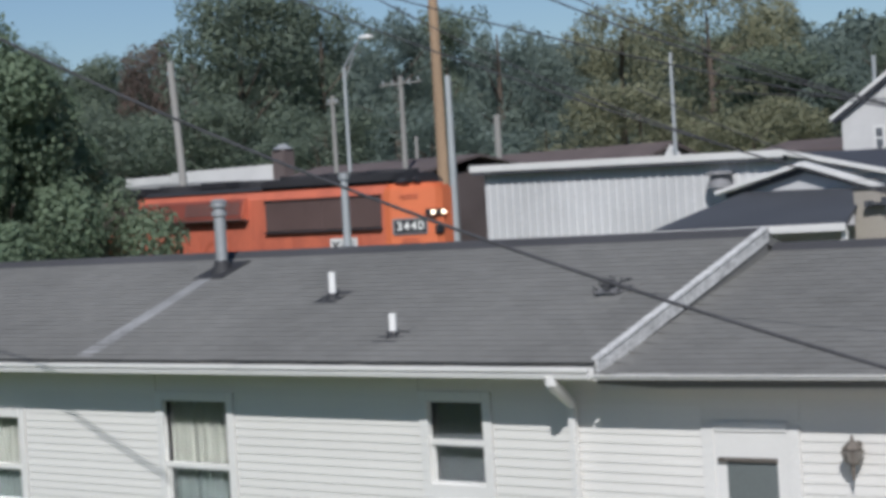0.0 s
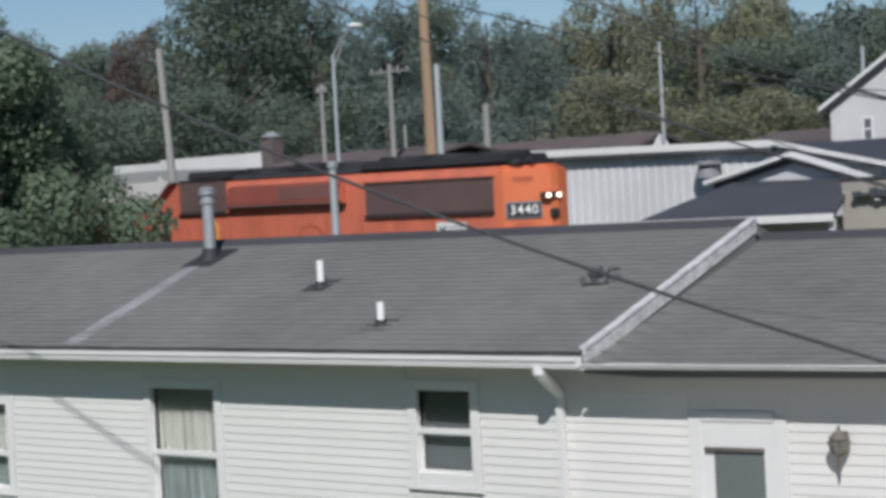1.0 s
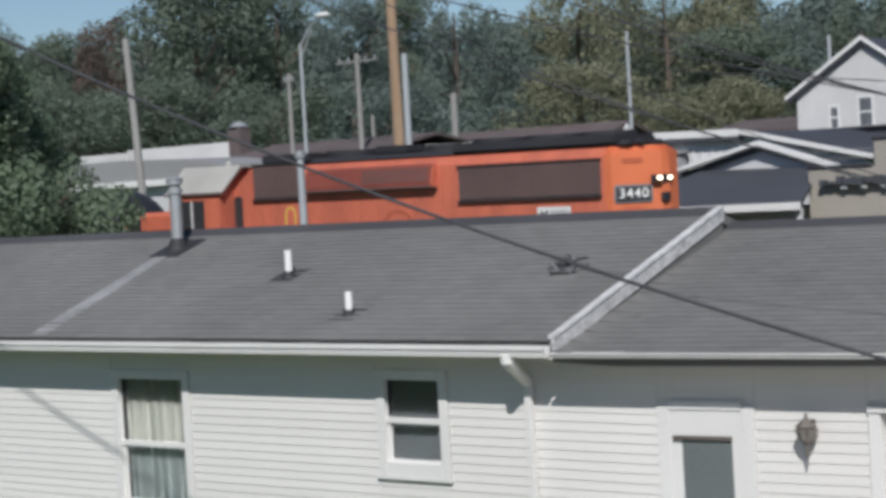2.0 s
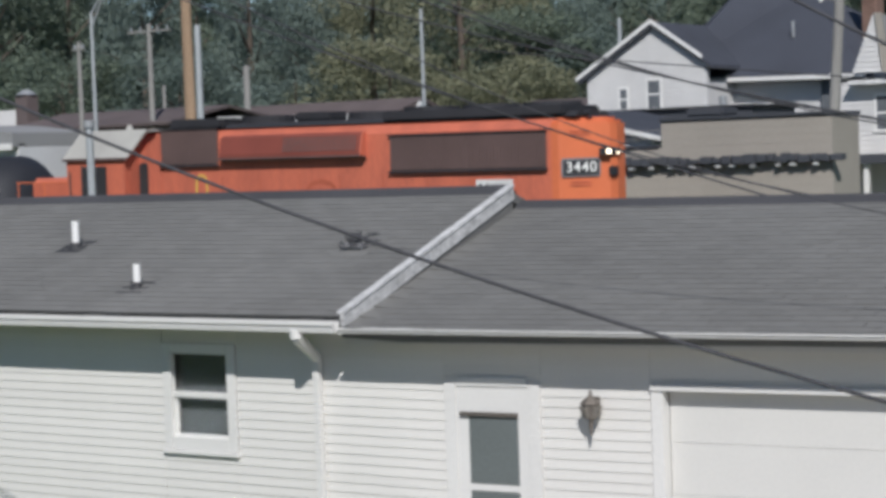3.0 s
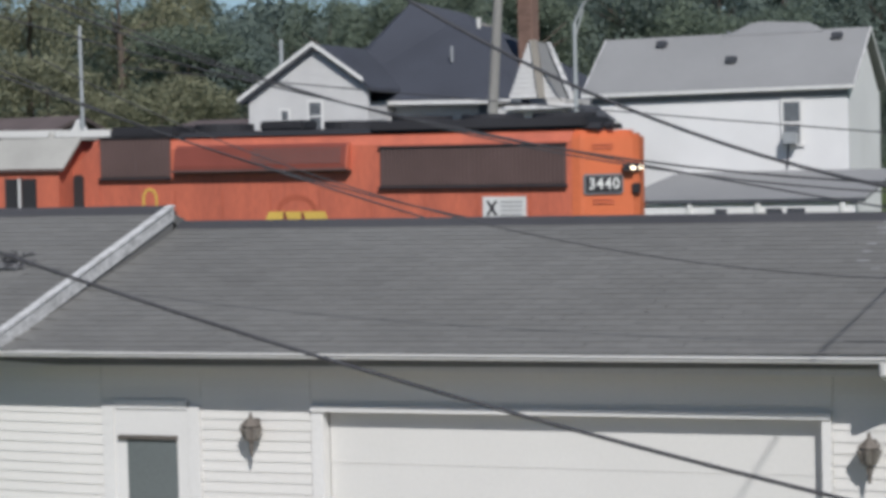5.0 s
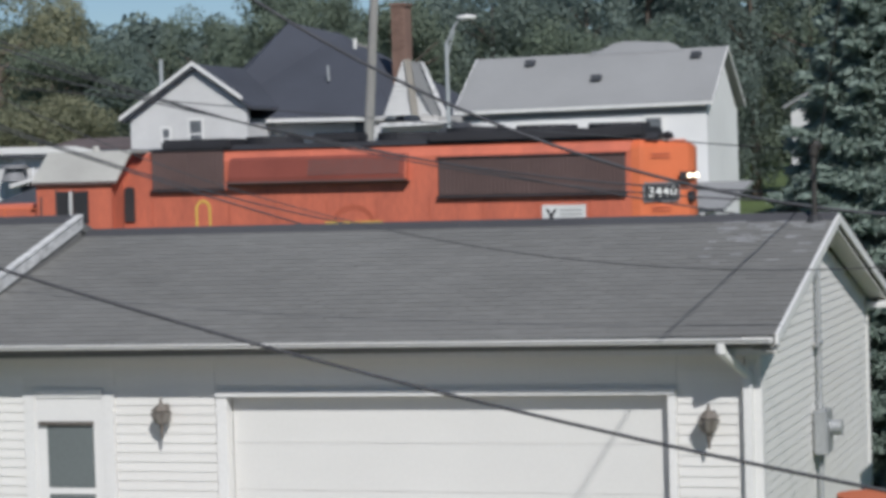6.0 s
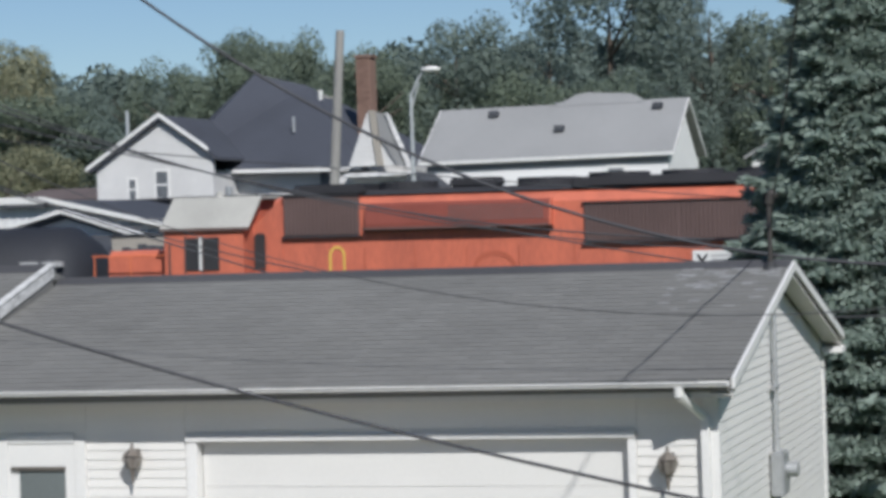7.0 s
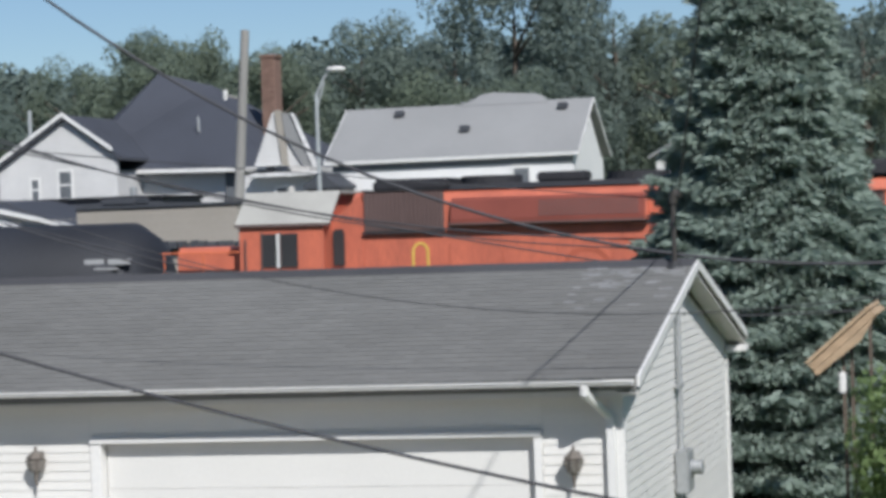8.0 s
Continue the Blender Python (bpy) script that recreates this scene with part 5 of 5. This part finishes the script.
# ---- poles, lamps, cables ----
def pole(x, y, ztop, r, material, label, lean=0.0, arm=0.0, cap=False):
    z0 = height(x, y)
    t = thing("utility_pole", (x, y, z0), label, "pole", "utility poles")
    part("shaft", C((0, 0, -0.3), (lean, 0, ztop - z0), r * 1.25, r * 0.85, seg=14), material, t)
    if arm:
        part("crossarm", B(lean - arm, lean + arm, -0.06, 0.06, ztop - z0 - 0.31, ztop - z0 - 0.24, bevel=0.01), material, t)
        for k in (-0.85, -0.4, 0.4, 0.85):
            part("insulator", C((lean + k * arm, 0, ztop - z0 - 0.22), (lean + k * arm, 0, ztop - z0 - 0.10), 0.035, 0.025, seg=8), M_GALV, t)
    if cap:
        part("cap", C((lean, 0, ztop - z0), (lean, 0, ztop - z0 + 0.12), r * 1.3, seg=12), M_GALV, t)
    return t


pole(-42.9, 24.0, 9.55, 0.12, M_POLE, "weathered leaning wooden pole", lean=-0.75)
pole(-34.45, 26.0, 12.0, 0.155, M_POLE_TAN, "tall tan wooden utility pole", lean=-0.05)
pole(-39.3, 32.0, 8.85, 0.12, M_POLE_METAL, "grey metal pole beside a tan one")
pole(-46.5, 34.0, 8.8, 0.085, M_POLE, "thin weathered pole with a short crossarm", arm=0.25)
pole(-45.0, 36.0, 9.4, 0.10, M_POLE, "weathered pole with a wide crossarm", arm=1.0)
pole(-48.9, 46.0, 8.28, 0.15, M_POLE, "short weathered pole behind the workshop")
pole(-39.5, 45.0, 9.9, 0.075, M_POLE_METAL, "thin pale pole beyond the workshop")
pole(-32.7, 48.0, 9.2, 0.085, M_POLE_METAL, "short grey stub pole behind the gabled house")
side_pole = pole(-17.95, 32.0, 9.95, 0.14, M_POLE, "weathered utility pole beside the blue roof", lean=0.75)
pole(-21.03, 8.0, 5.1, 0.075, M_POLE_METAL, "grey metal post with a pale cap behind the roof", cap=True)
pole(-48.0, 40.0, 7.4, 0.07, M_POLE, "thin far pole beyond the brown shed")


zb = 8.15 - height(-17.95, 32.0)
part("bracket", C((0.55, -0.05, zb - 0.1), (0.12, -0.08, zb), 0.03, seg=8), M_POLE, side_pole)
part("insulator", C((0.12, -0.08, zb - 0.12), (0.12, -0.08, zb + 0.16), 0.05, 0.07, seg=10), M_TRIM, side_pole, "white porcelain insulator")


def street_lamp(x, y, ze, zt, reach, label):
    z0 = height(x, y)
    t = thing("street_lamp", (x, y, z0), label, "street lamp", "street lamps")
    part("shaft", C((0, 0, -0.2), (0, 0, ze - z0), 0.085, 0.055, seg=12), M_POLE_METAL, t)
    arm = C((0, 0, ze - z0 - 0.05), (reach * 0.5, 0, (ze + zt) / 2 - z0 + 0.05), 0.045, seg=8)
    cyl(arm, (reach * 0.5, 0, (ze + zt) / 2 - z0 + 0.05), (reach, 0, zt - z0), 0.045, 0.035, seg=8)
    cyl(arm, (0, 0, ze - z0 - 0.5), (reach * 0.6, 0, (ze + zt) / 2 - z0), 0.03, seg=8)
    part("arm", arm, M_POLE_METAL, t)
    hd = bmesh.new()
    bmesh.ops.create_uvsphere(hd, u_segments=16, v_segments=8, radius=0.2, matrix=Matrix.Translation((reach + 0.2, 0, zt - z0)) @ Matrix.Diagonal((1.6, 0.8, 0.45, 1)))
    part("head", hd, M_TRIM, t, smooth=True)


street_lamp(-42.0, 30.0, 9.35, 10.2, 0.85, "grey street lamp with a curved arm")
street_lamp(-16.65, 36.0, 8.35, 9.05, 0.45, "pale street lamp beside the grey-roofed house")

WIRES = "overhead wires"
wire("cable", (-17.0, -4.8, 8.04), (5.0, -4.8, 1.54), 0.94, 0.0145, "thick black service cable before the roof", WIRES)
wire("cable", (-13.0, 6.0, 10.64), (5.0, 6.0, 3.95), 2.54, 0.022, "thick black twisted cable above the tracks", WIRES)
wire("cable", (-20.0, 6.0, 8.86), (6.0, 6.0, 3.49), 2.40, 0.011, "thin sagging black service wire", WIRES)
wire("cable", (-8.50, -0.7, 5.56), (4.00, -0.7, 3.72), 1.04, 0.006, "thin black wire sagging before the garage roof", WIRES)
wire("cable", (-34.0, 10.0, 12.99), (-6.0, 10.0, 2.71), 0.71, 0.015, "black overhead wire beside the tracks", WIRES)
wire("cable", (-30.0, 10.0, 11.39), (1.0, 10.0, 3.13), 0.89, 0.013, "black overhead wire beside the tracks", WIRES)
wire("cable", (-24.0, 10.0, 11.20), (6.0, 10.0, 4.40), 2.81, 0.015, "black overhead wire beside the tracks", WIRES)
wire("cable", (-22.0, 10.2, 10.33), (6.0, 10.2, 4.23), 2.57, 0.012, "black overhead wire beside the tracks", WIRES)
wire("cable", (-16.0, 12.0, 6.24), (8.0, 12.0, 3.67), 0.1, 0.010, "thin overhead wire beside the tracks", WIRES)
wire("cable", (0.0, 3.05, 4.25), (4.69, -16.95, 11.24), 0.1, 0.009, "service drop running from the roof mast", WIRES)


# ---- trees ----
def leaf_cloud(seed, clumps, per, size, spread, squash=1.0):
    """Leaf faces gathered in clumps: unit crown about the origin."""
    rng = np.random.default_rng(seed)
    V, F = [], []
    for cx, cy, cz, cr in clumps:
        n = int(per * cr / 0.35)
        d = rng.normal(size=(n, 3))
        d /= np.linalg.norm(d, axis=1)[:, None]
        rad = cr * rng.uniform(0.35, 1.0, n) ** 0.5
        c = np.array([cx, cy, cz]) + d * rad[:, None] * np.array([1, 1, squash])
        facing = d + rng.normal(scale=0.45, size=(n, 3))
        u = np.cross(rng.normal(size=(n, 3)), facing)
        u /= np.linalg.norm(u, axis=1)[:, None] + 1e-9
        w = np.cross(u, facing)
        w /= np.linalg.norm(w, axis=1)[:, None] + 1e-9
        s = size * rng.uniform(0.6, 1.4, n)[:, None]
        base = len(V)
        quad = np.stack([c - u * s, c - w * s * 0.55, c + u * s, c + w * s * 0.55], 1).reshape(-1, 3)
        V.extend(map(tuple, quad))
        F.extend((base + 4 * i, base + 4 * i + 1, base + 4 * i + 2, base + 4 * i + 3) for i in range(n))
    return V, F


def crown_mesh(seed, material, leaf=0.026):
    """A crown of unit half-height 1 and half-width about 0.62, ragged, with gaps."""
    rnd = random.Random(seed)
    clumps = []
    for i in range(46):
        z = rnd.uniform(-0.85, 0.95)
        w = math.sqrt(max(0.05, 1 - (z * 0.92) ** 2)) * 0.62
        a = rnd.uniform(0, 2 * math.pi)
        r = w * math.sqrt(rnd.uniform(0.15, 1.0))
        clumps.append((r * math.cos(a), r * math.sin(a), z, rnd.uniform(0.13, 0.27)))
    V, F = leaf_cloud(seed, clumps, 560, leaf * 0.74, 1)
    me = bpy.data.meshes.new("crown")
    me.from_pydata(V, [], F)
    me.materials.append(material)
    return me


def trunk_mesh(seed):
    rnd = random.Random(seed)
    bm = C((0, 0, -1.0), (0.02, 0.01, 0.0), 0.05, 0.035, seg=9)
    cyl(bm, (0.02, 0.01, 0.0), (0.0, 0.03, 0.75), 0.035, 0.008, seg=8)
    for i in range(9):
        z = rnd.uniform(-0.5, 0.45)
        a = rnd.uniform(0, 2 * math.pi)
        cyl(bm, (0.01, 0.01, z), (0.42 * math.cos(a), 0.42 * math.sin(a), z + rnd.uniform(0.15, 0.4)), 0.017, 0.005, seg=6)
    me = bpy.data.meshes.new("trunk")
    bm.to_mesh(me)
    bm.free()
    me.materials.append(M_BARK)
    return me


LEAVES = {"a": M_LEAF, "b": M_LEAF_BLUE, "y": M_LEAF_OLIVE, "r": M_LEAF_RED}
NAMES = {"a": "full green deciduous tree on the far slope", "b": "dark green deciduous tree on the far slope", "y": "olive tree turning yellow in autumn", "r": "reddish autumn tree on the far slope"}
CROWNS = {(k, v): crown_mesh(11 + 7 * v + ord(k), LEAVES[k]) for k in LEAVES for v in (range(3) if k != "r" else range(1))}
TRUNKS = [trunk_mesh(s) for s in (1, 2)]
TREES = [
    (-123.5, 80.0, 18.5, 3.1, 'a'),
    (-134.8, 95.0, 19.0, 3.5, 'a'),
    (-110.9, 82.0, 18.4, 3.0, 'r'),
    (-97.9, 78.0, 20.5, 4.8, 'a'),
    (-98.2, 86.0, 20.3, 3.1, 'a'),
    (-85.6, 80.0, 17.3, 2.8, 'b'),
    (-89.4, 90.0, 18.2, 2.6, 'a'),
    (-71.5, 74.0, 16.8, 2.5, 'b'),
    (-64.0, 70.0, 13.1, 2.3, 'b'),
    (-64.4, 76.0, 15.8, 2.8, 'y'),
    (-55.6, 72.0, 16.3, 3.3, 'y'),
    (-59.6, 84.0, 15.8, 2.3, 'y'),
    (-62.4, 95.0, 14.0, 3.2, 'b'),
    (-56.3, 92.0, 14.7, 3.0, 'b'),
    (-117.0, 84.0, 17.8, 4.4, 'a'),
    (-105.5, 88.0, 19.1, 4.7, 'a'),
    (-69.2, 92.0, 15.2, 4.3, 'a'),
    (-51.5, 88.0, 14.5, 2.6, 'a'),
    (-48.5, 92.0, 16.2, 3.0, 'a'),
    (-41.2, 84.0, 15.1, 2.0, 'a'),
    (-39.5, 90.0, 14.8, 2.1, 'a'),
    (-29.7, 78.0, 14.9, 3.2, 'b'),
    (-26.6, 84.0, 16.8, 3.0, 'b'),
    (-20.1, 72.0, 16.5, 3.6, 'b'),
    (-18.6, 78.0, 15.9, 2.4, 'b'),
    (-16.3, 78.0, 16.0, 1.9, 'b'),
    (-13.5, 78.0, 13.8, 2.2, 'a'),
    (-11.9, 95.0, 17.2, 3.2, 'a'),
    (-4.2, 76.0, 15.3, 2.5, 'b'),
    (-0.8, 80.0, 17.0, 2.8, 'b'),
    (-3.0, 66.0, 9.5, 2.6, 'a'),
    (-21.9, 66.0, 10.6, 2.9, 'a'),
    (-17.6, 64.0, 10.4, 2.5, 'a'),
    (-31.6, 70.0, 12.5, 2.2, 'a'),
    (-87.0, 64.0, 11.6, 4.3, 'a'),
    (-75.0, 62.0, 10.3, 4.0, 'a'),
    (-64.9, 60.0, 9.9, 3.7, 'b'),
    (-57.5, 60.0, 9.3, 3.2, 'b'),
    (-50.3, 58.0, 9.7, 3.3, 'y'),
    (-45.5, 60.0, 8.8, 3.0, 'y'),
    (-99.6, 66.0, 12.2, 4.7, 'a'),
    (-44.8, 66.0, 10.3, 3.1, 'b'),
    (-46.6, 64.0, 10.9, 3.4, 'a'),
    (-41.4, 76.0, 13.2, 3.7, 'a'),
    (-33.4, 74.0, 12.1, 3.2, 'a'),
    (-29.0, 80.0, 12.5, 3.3, 'a'),
    (-21.5, 72.0, 11.3, 3.0, 'b'),
    (-19.4, 70.0, 11.2, 2.9, 'b'),
]


def tree(x, y, ztop, half, kind, i, z0=None, label="", crown=None, name="tree"):
    z0 = height(x, y) if z0 is None else z0
    hh = (ztop - z0) / 2 * 0.97
    t = thing(name, (x, y, z0 + hh), label or NAMES[kind], "tree", "trees on the far slope" if not label else "")
    variants = [k for k in CROWNS if k[0] == kind]
    c = new("crown", crown or CROWNS[variants[i % len(variants)]])
    c.parent = t
    c["kind"] = "stuff"
    wide = max(half / 0.62, hh * 0.55)
    turn = (i * 77) % 360
    c.matrix_local = Matrix.LocRotScale((0, 0, 0.03 * hh), Euler((0, 0, radians(turn))), (wide, wide, hh))
    k = new("trunk", TRUNKS[i % 2])
    k.parent = t
    k.matrix_local = Matrix.LocRotScale((0, 0, 0), Euler((0, 0, radians(turn))), (hh * 0.9, hh * 0.9, hh))
    return t


for i, (x, y, zt, half, kind) in enumerate(TREES):
    tree(x, y, zt, half * 1.15, kind, i)

# far wooded ridge, one mass
def build_far_woods():
    rnd = random.Random(21)
    clumps = []
    for i in range(420):
        x = -260 + 330 * i / 420
        for k in range(2):
            y = 118 + rnd.uniform(-10, 14)
            top = 9 + (2.5 if x > -120 else 5) + rnd.uniform(-1.5, 1.5) + k * 2.5
            clumps.append((x + rnd.uniform(-1, 1), y, top - 3.2 * (1 - k), rnd.uniform(2.2, 3.4)))
    V, F = leaf_cloud(5, clumps, 60, 0.34, 1)
    ob = soup("far_woods", V, F, M_LEAF_BLUE)
    tagged(ob, "dense dark wooded ridge on the horizon", "woods", kind="stuff")


build_far_woods()


def build_left_tree():
    rnd = random.Random(33)
    clumps = []
    for i in range(80):
        z = rnd.uniform(0.6, 9.0)
        w = 4.9 * (1 - (max(0, z - 2.0) / 7.6) ** 1.6) if z > 2 else 4.6
        a, r = rnd.uniform(0, 2 * math.pi), max(0.3, w) * math.sqrt(rnd.random())
        clumps.append((r * math.cos(a), r * math.sin(a), z, rnd.uniform(0.7, 1.15)))
    V, F = leaf_cloud(34, clumps, 560, 0.075, 1)
    t = thing("tree", (-36.8, 12.0, 0), "bushy green tree beside the track", "tree")
    c = soup("crown", V, F, M_LEAF_NEAR, t)
    c["kind"] = "stuff"
    bm = C((0, 0, -0.1), (0, 0, 4), 0.3, 0.16, seg=12)
    for i in range(10):
        a = rnd.uniform(0, 6.28)
        z = rnd.uniform(1, 4)
        cyl(bm, (0, 0, z), (3 * math.cos(a), 3 * math.sin(a), z + 2.2), 0.1, 0.03, seg=7)
    part("trunk", bm, M_BARK, t)


build_left_tree()


def build_spruce(x, y, ztop, half, seed, label, n_whorls=54):
    """A spruce: whorls of drooping boughs, each with many short needle sprays."""
    rng = np.random.default_rng(seed)
    V, F = [], []
    t = thing("spruce", (x, y, 0), label, "spruce tree")
    boughs = bmesh.new()
    cyl(boughs, (0, 0, -0.1), (0, 0, ztop * 0.97), 0.24, 0.02, seg=10)
    for k in range(n_whorls):
        s = (k + 0.5) / n_whorls
        z = 0.5 + (ztop - 0.6) * s
        reach = half * (1 - s) ** 0.92 + 0.10
        nb = 11 if s < 0.75 else 7
        for b in range(nb):
            a = 2 * math.pi * (b + rng.uniform(-0.35, 0.35)) / nb + k * 0.7
            ln = reach * rng.uniform(0.72, 1.12)
            dx, dy = math.cos(a), math.sin(a)
            droop = -0.28 * ln
            m = int(60 + ln * 120)
            q = rng.uniform(0.04, 1.0, m) ** 0.75
            wdt = 0.40 * ln * (1 - q) + 0.12
            off = rng.uniform(-1, 1, m) * wdt
            px = dx * ln * q - dy * off
            py = dy * ln * q + dx * off
            pz = z + droop * q + 0.18 * ln * q ** 3 - 0.25 * np.abs(off) + rng.uniform(-0.05, 0.05, m)
            yaw = a + np.sign(off) * rng.uniform(0.2, 0.9, m)
            L = rng.uniform(0.09, 0.18, m)
            ux, uy, uz = np.cos(yaw) * L, np.sin(yaw) * L, rng.uniform(-0.09, 0.06, m)
            wx, wy = -np.sin(yaw) * 0.024, np.cos(yaw) * 0.024
            wz = rng.uniform(-0.05, 0.05, m)
            c = np.stack([px, py, pz], 1)
            u = np.stack([ux, uy, uz], 1)
            w = np.stack([wx, wy, wz], 1)
            base = len(V)
            quad = np.stack([c - u * 0.6, c - w, c + u, c + w], 1).reshape(-1, 3)
            V.extend(map(tuple, quad))
            F.extend((base + 4 * i, base + 4 * i + 1, base + 4 * i + 2, base + 4 * i + 3) for i in range(m))
            if b % 3 == 0:
                cyl(boughs, (0, 0, z), (dx * ln * 0.8, dy * ln * 0.8, z + droop * 0.8), 0.03, 0.008, seg=5)
    # dense outer twigs that close the crown
    m = 210000
    s = 1 - np.sqrt(rng.uniform(0.0, 1.0, m)) * 0.99
    a = rng.uniform(0, 2 * math.pi, m)
    tier = 0.88 + 0.08 * np.sin(s * ztop * 2 * math.pi / 0.55 + 3 * np.sin(2 * a) + 2 * np.sin(5 * a + 9 * s))
    rad = (half * (1 - s) ** 0.92 + 0.08) * tier * rng.uniform(0.80, 1.06, m)
    c = np.stack([np.cos(a) * rad, np.sin(a) * rad, 0.4 + (ztop - 0.6) * s - 0.22 * rad], 1)
    yaw = a + rng.uniform(-0.8, 0.8, m)
    L = rng.uniform(0.06, 0.13, m)
    u = np.stack([np.cos(yaw) * L, np.sin(yaw) * L, rng.uniform(-0.7, 0.35, m) * L], 1)
    w = np.stack([-np.sin(yaw) * 0.021, np.cos(yaw) * 0.021, rng.uniform(-0.03, 0.03, m)], 1)
    base = len(V)
    quad = np.stack([c - u * 0.6, c - w, c + u, c + w], 1).reshape(-1, 3)
    V.extend(map(tuple, quad))
    F.extend((base + 4 * i, base + 4 * i + 1, base + 4 * i + 2, base + 4 * i + 3) for i in range(m))
    c = soup("needles", V, F, M_NEEDLE, t)
    c["kind"] = "stuff"
    part("trunk", boughs, M_BARK, t)
    return t


build_spruce(0.12, 9.9, 10.7, 2.62, 3, "large blue-green spruce behind the garage")


def build_yard():
    # shrub at the edge of the yard
    rnd = random.Random(51)
    clumps = [(rnd.uniform(-0.9, 0.9), rnd.uniform(-0.8, 0.8), rnd.uniform(0.3, 2.45), rnd.uniform(0.28, 0.42)) for i in range(60)]
    V, F = leaf_cloud(52, clumps, 240, 0.05, 1)
    t = thing("shrub", (3.05, 3.2, 0), "bright green shrub in the yard", "shrub")
    c = soup("foliage", V, F, M_LEAF_YARD, t)
    c["kind"] = "stuff"
    part("stem", C((0, 0, -0.05), (0, 0, 1.6), 0.05, 0.02, seg=8), M_BARK, t)
    # slanting plank canopy on posts
    k = thing("plank_canopy", (0, 0, 0), "slanting pale plank canopy on wooden posts", "canopy")
    for i in range(5):
        y0 = 4.0 + i * 0.28
        part("plank", P([(1.42, 2.46), (2.16, 3.10), (2.10, 3.16), (1.36, 2.52)], "y", y0, y0 + 0.27), M_WOOD, k)
    part("edge_board", P([(1.35, 2.53), (2.10, 3.18), (2.07, 3.21), (1.32, 2.56)], "y", 3.96, 5.4), M_WOOD, k)
    part("front_beam", P([(1.46, 2.40), (1.98, 2.80), (2.15, 3.08), (1.42, 2.455)], "y", 3.96, 3.995), M_WOOD, k)
    part("post", B(1.73, 1.77, 4.2, 4.24, 0, 2.70), M_BARK, k)
    part("post", B(1.73, 1.77, 5.2, 5.24, 0, 2.70), M_BARK, k)
    part("post", B(2.05, 2.09, 4.2, 4.24, 0, 3.03), M_BARK, k)
    part("hanger", B(1.71, 1.79, 3.98, 4.1, 2.18, 2.44, bevel=0.02), M_TRIM, k)
    # terracotta pot of dry flowers
    p = thing("flower_pot", (1.55, -3.6, 0), "terracotta coloured pot on a stand", "flower pot")
    part("pot", C((0, 0, 1.32), (0, 0, 1.72), 0.16, 0.23, seg=24), M_TERRACOTTA, p)
    part("rim", C((0, 0, 1.721), (0, 0, 1.78), 0.25, 0.25, seg=24), M_TERRACOTTA, p)
    part("stand", C((0, 0, 0), (0, 0, 1.319), 0.06, 0.05, seg=10), M_POLE, p)


build_yard()


# ---- what moves ----
def motions():
    """The train runs to the right along its track at an even pace."""
    pace = [(0.0, -28.68), (1.0, -24.93), (2.5, -19.21), (4.0, -13.47), (5.0, -9.55), (6.5, -3.83), (8.0, 1.88)]
    rows = []
    c, s = math.cos(TRACK_TURN), math.sin(TRACK_TURN)
    for t, d in pace:
        rows.append((t, pose(d * c - 0.9 * s, TRACK_Y + d * s + 0.9 * c, GRADE * (d + 15), 0, -math.degrees(GRADE), math.degrees(TRACK_TURN))))
    walk(LOCO, rows)
    walk(TANK, rows)


motions()
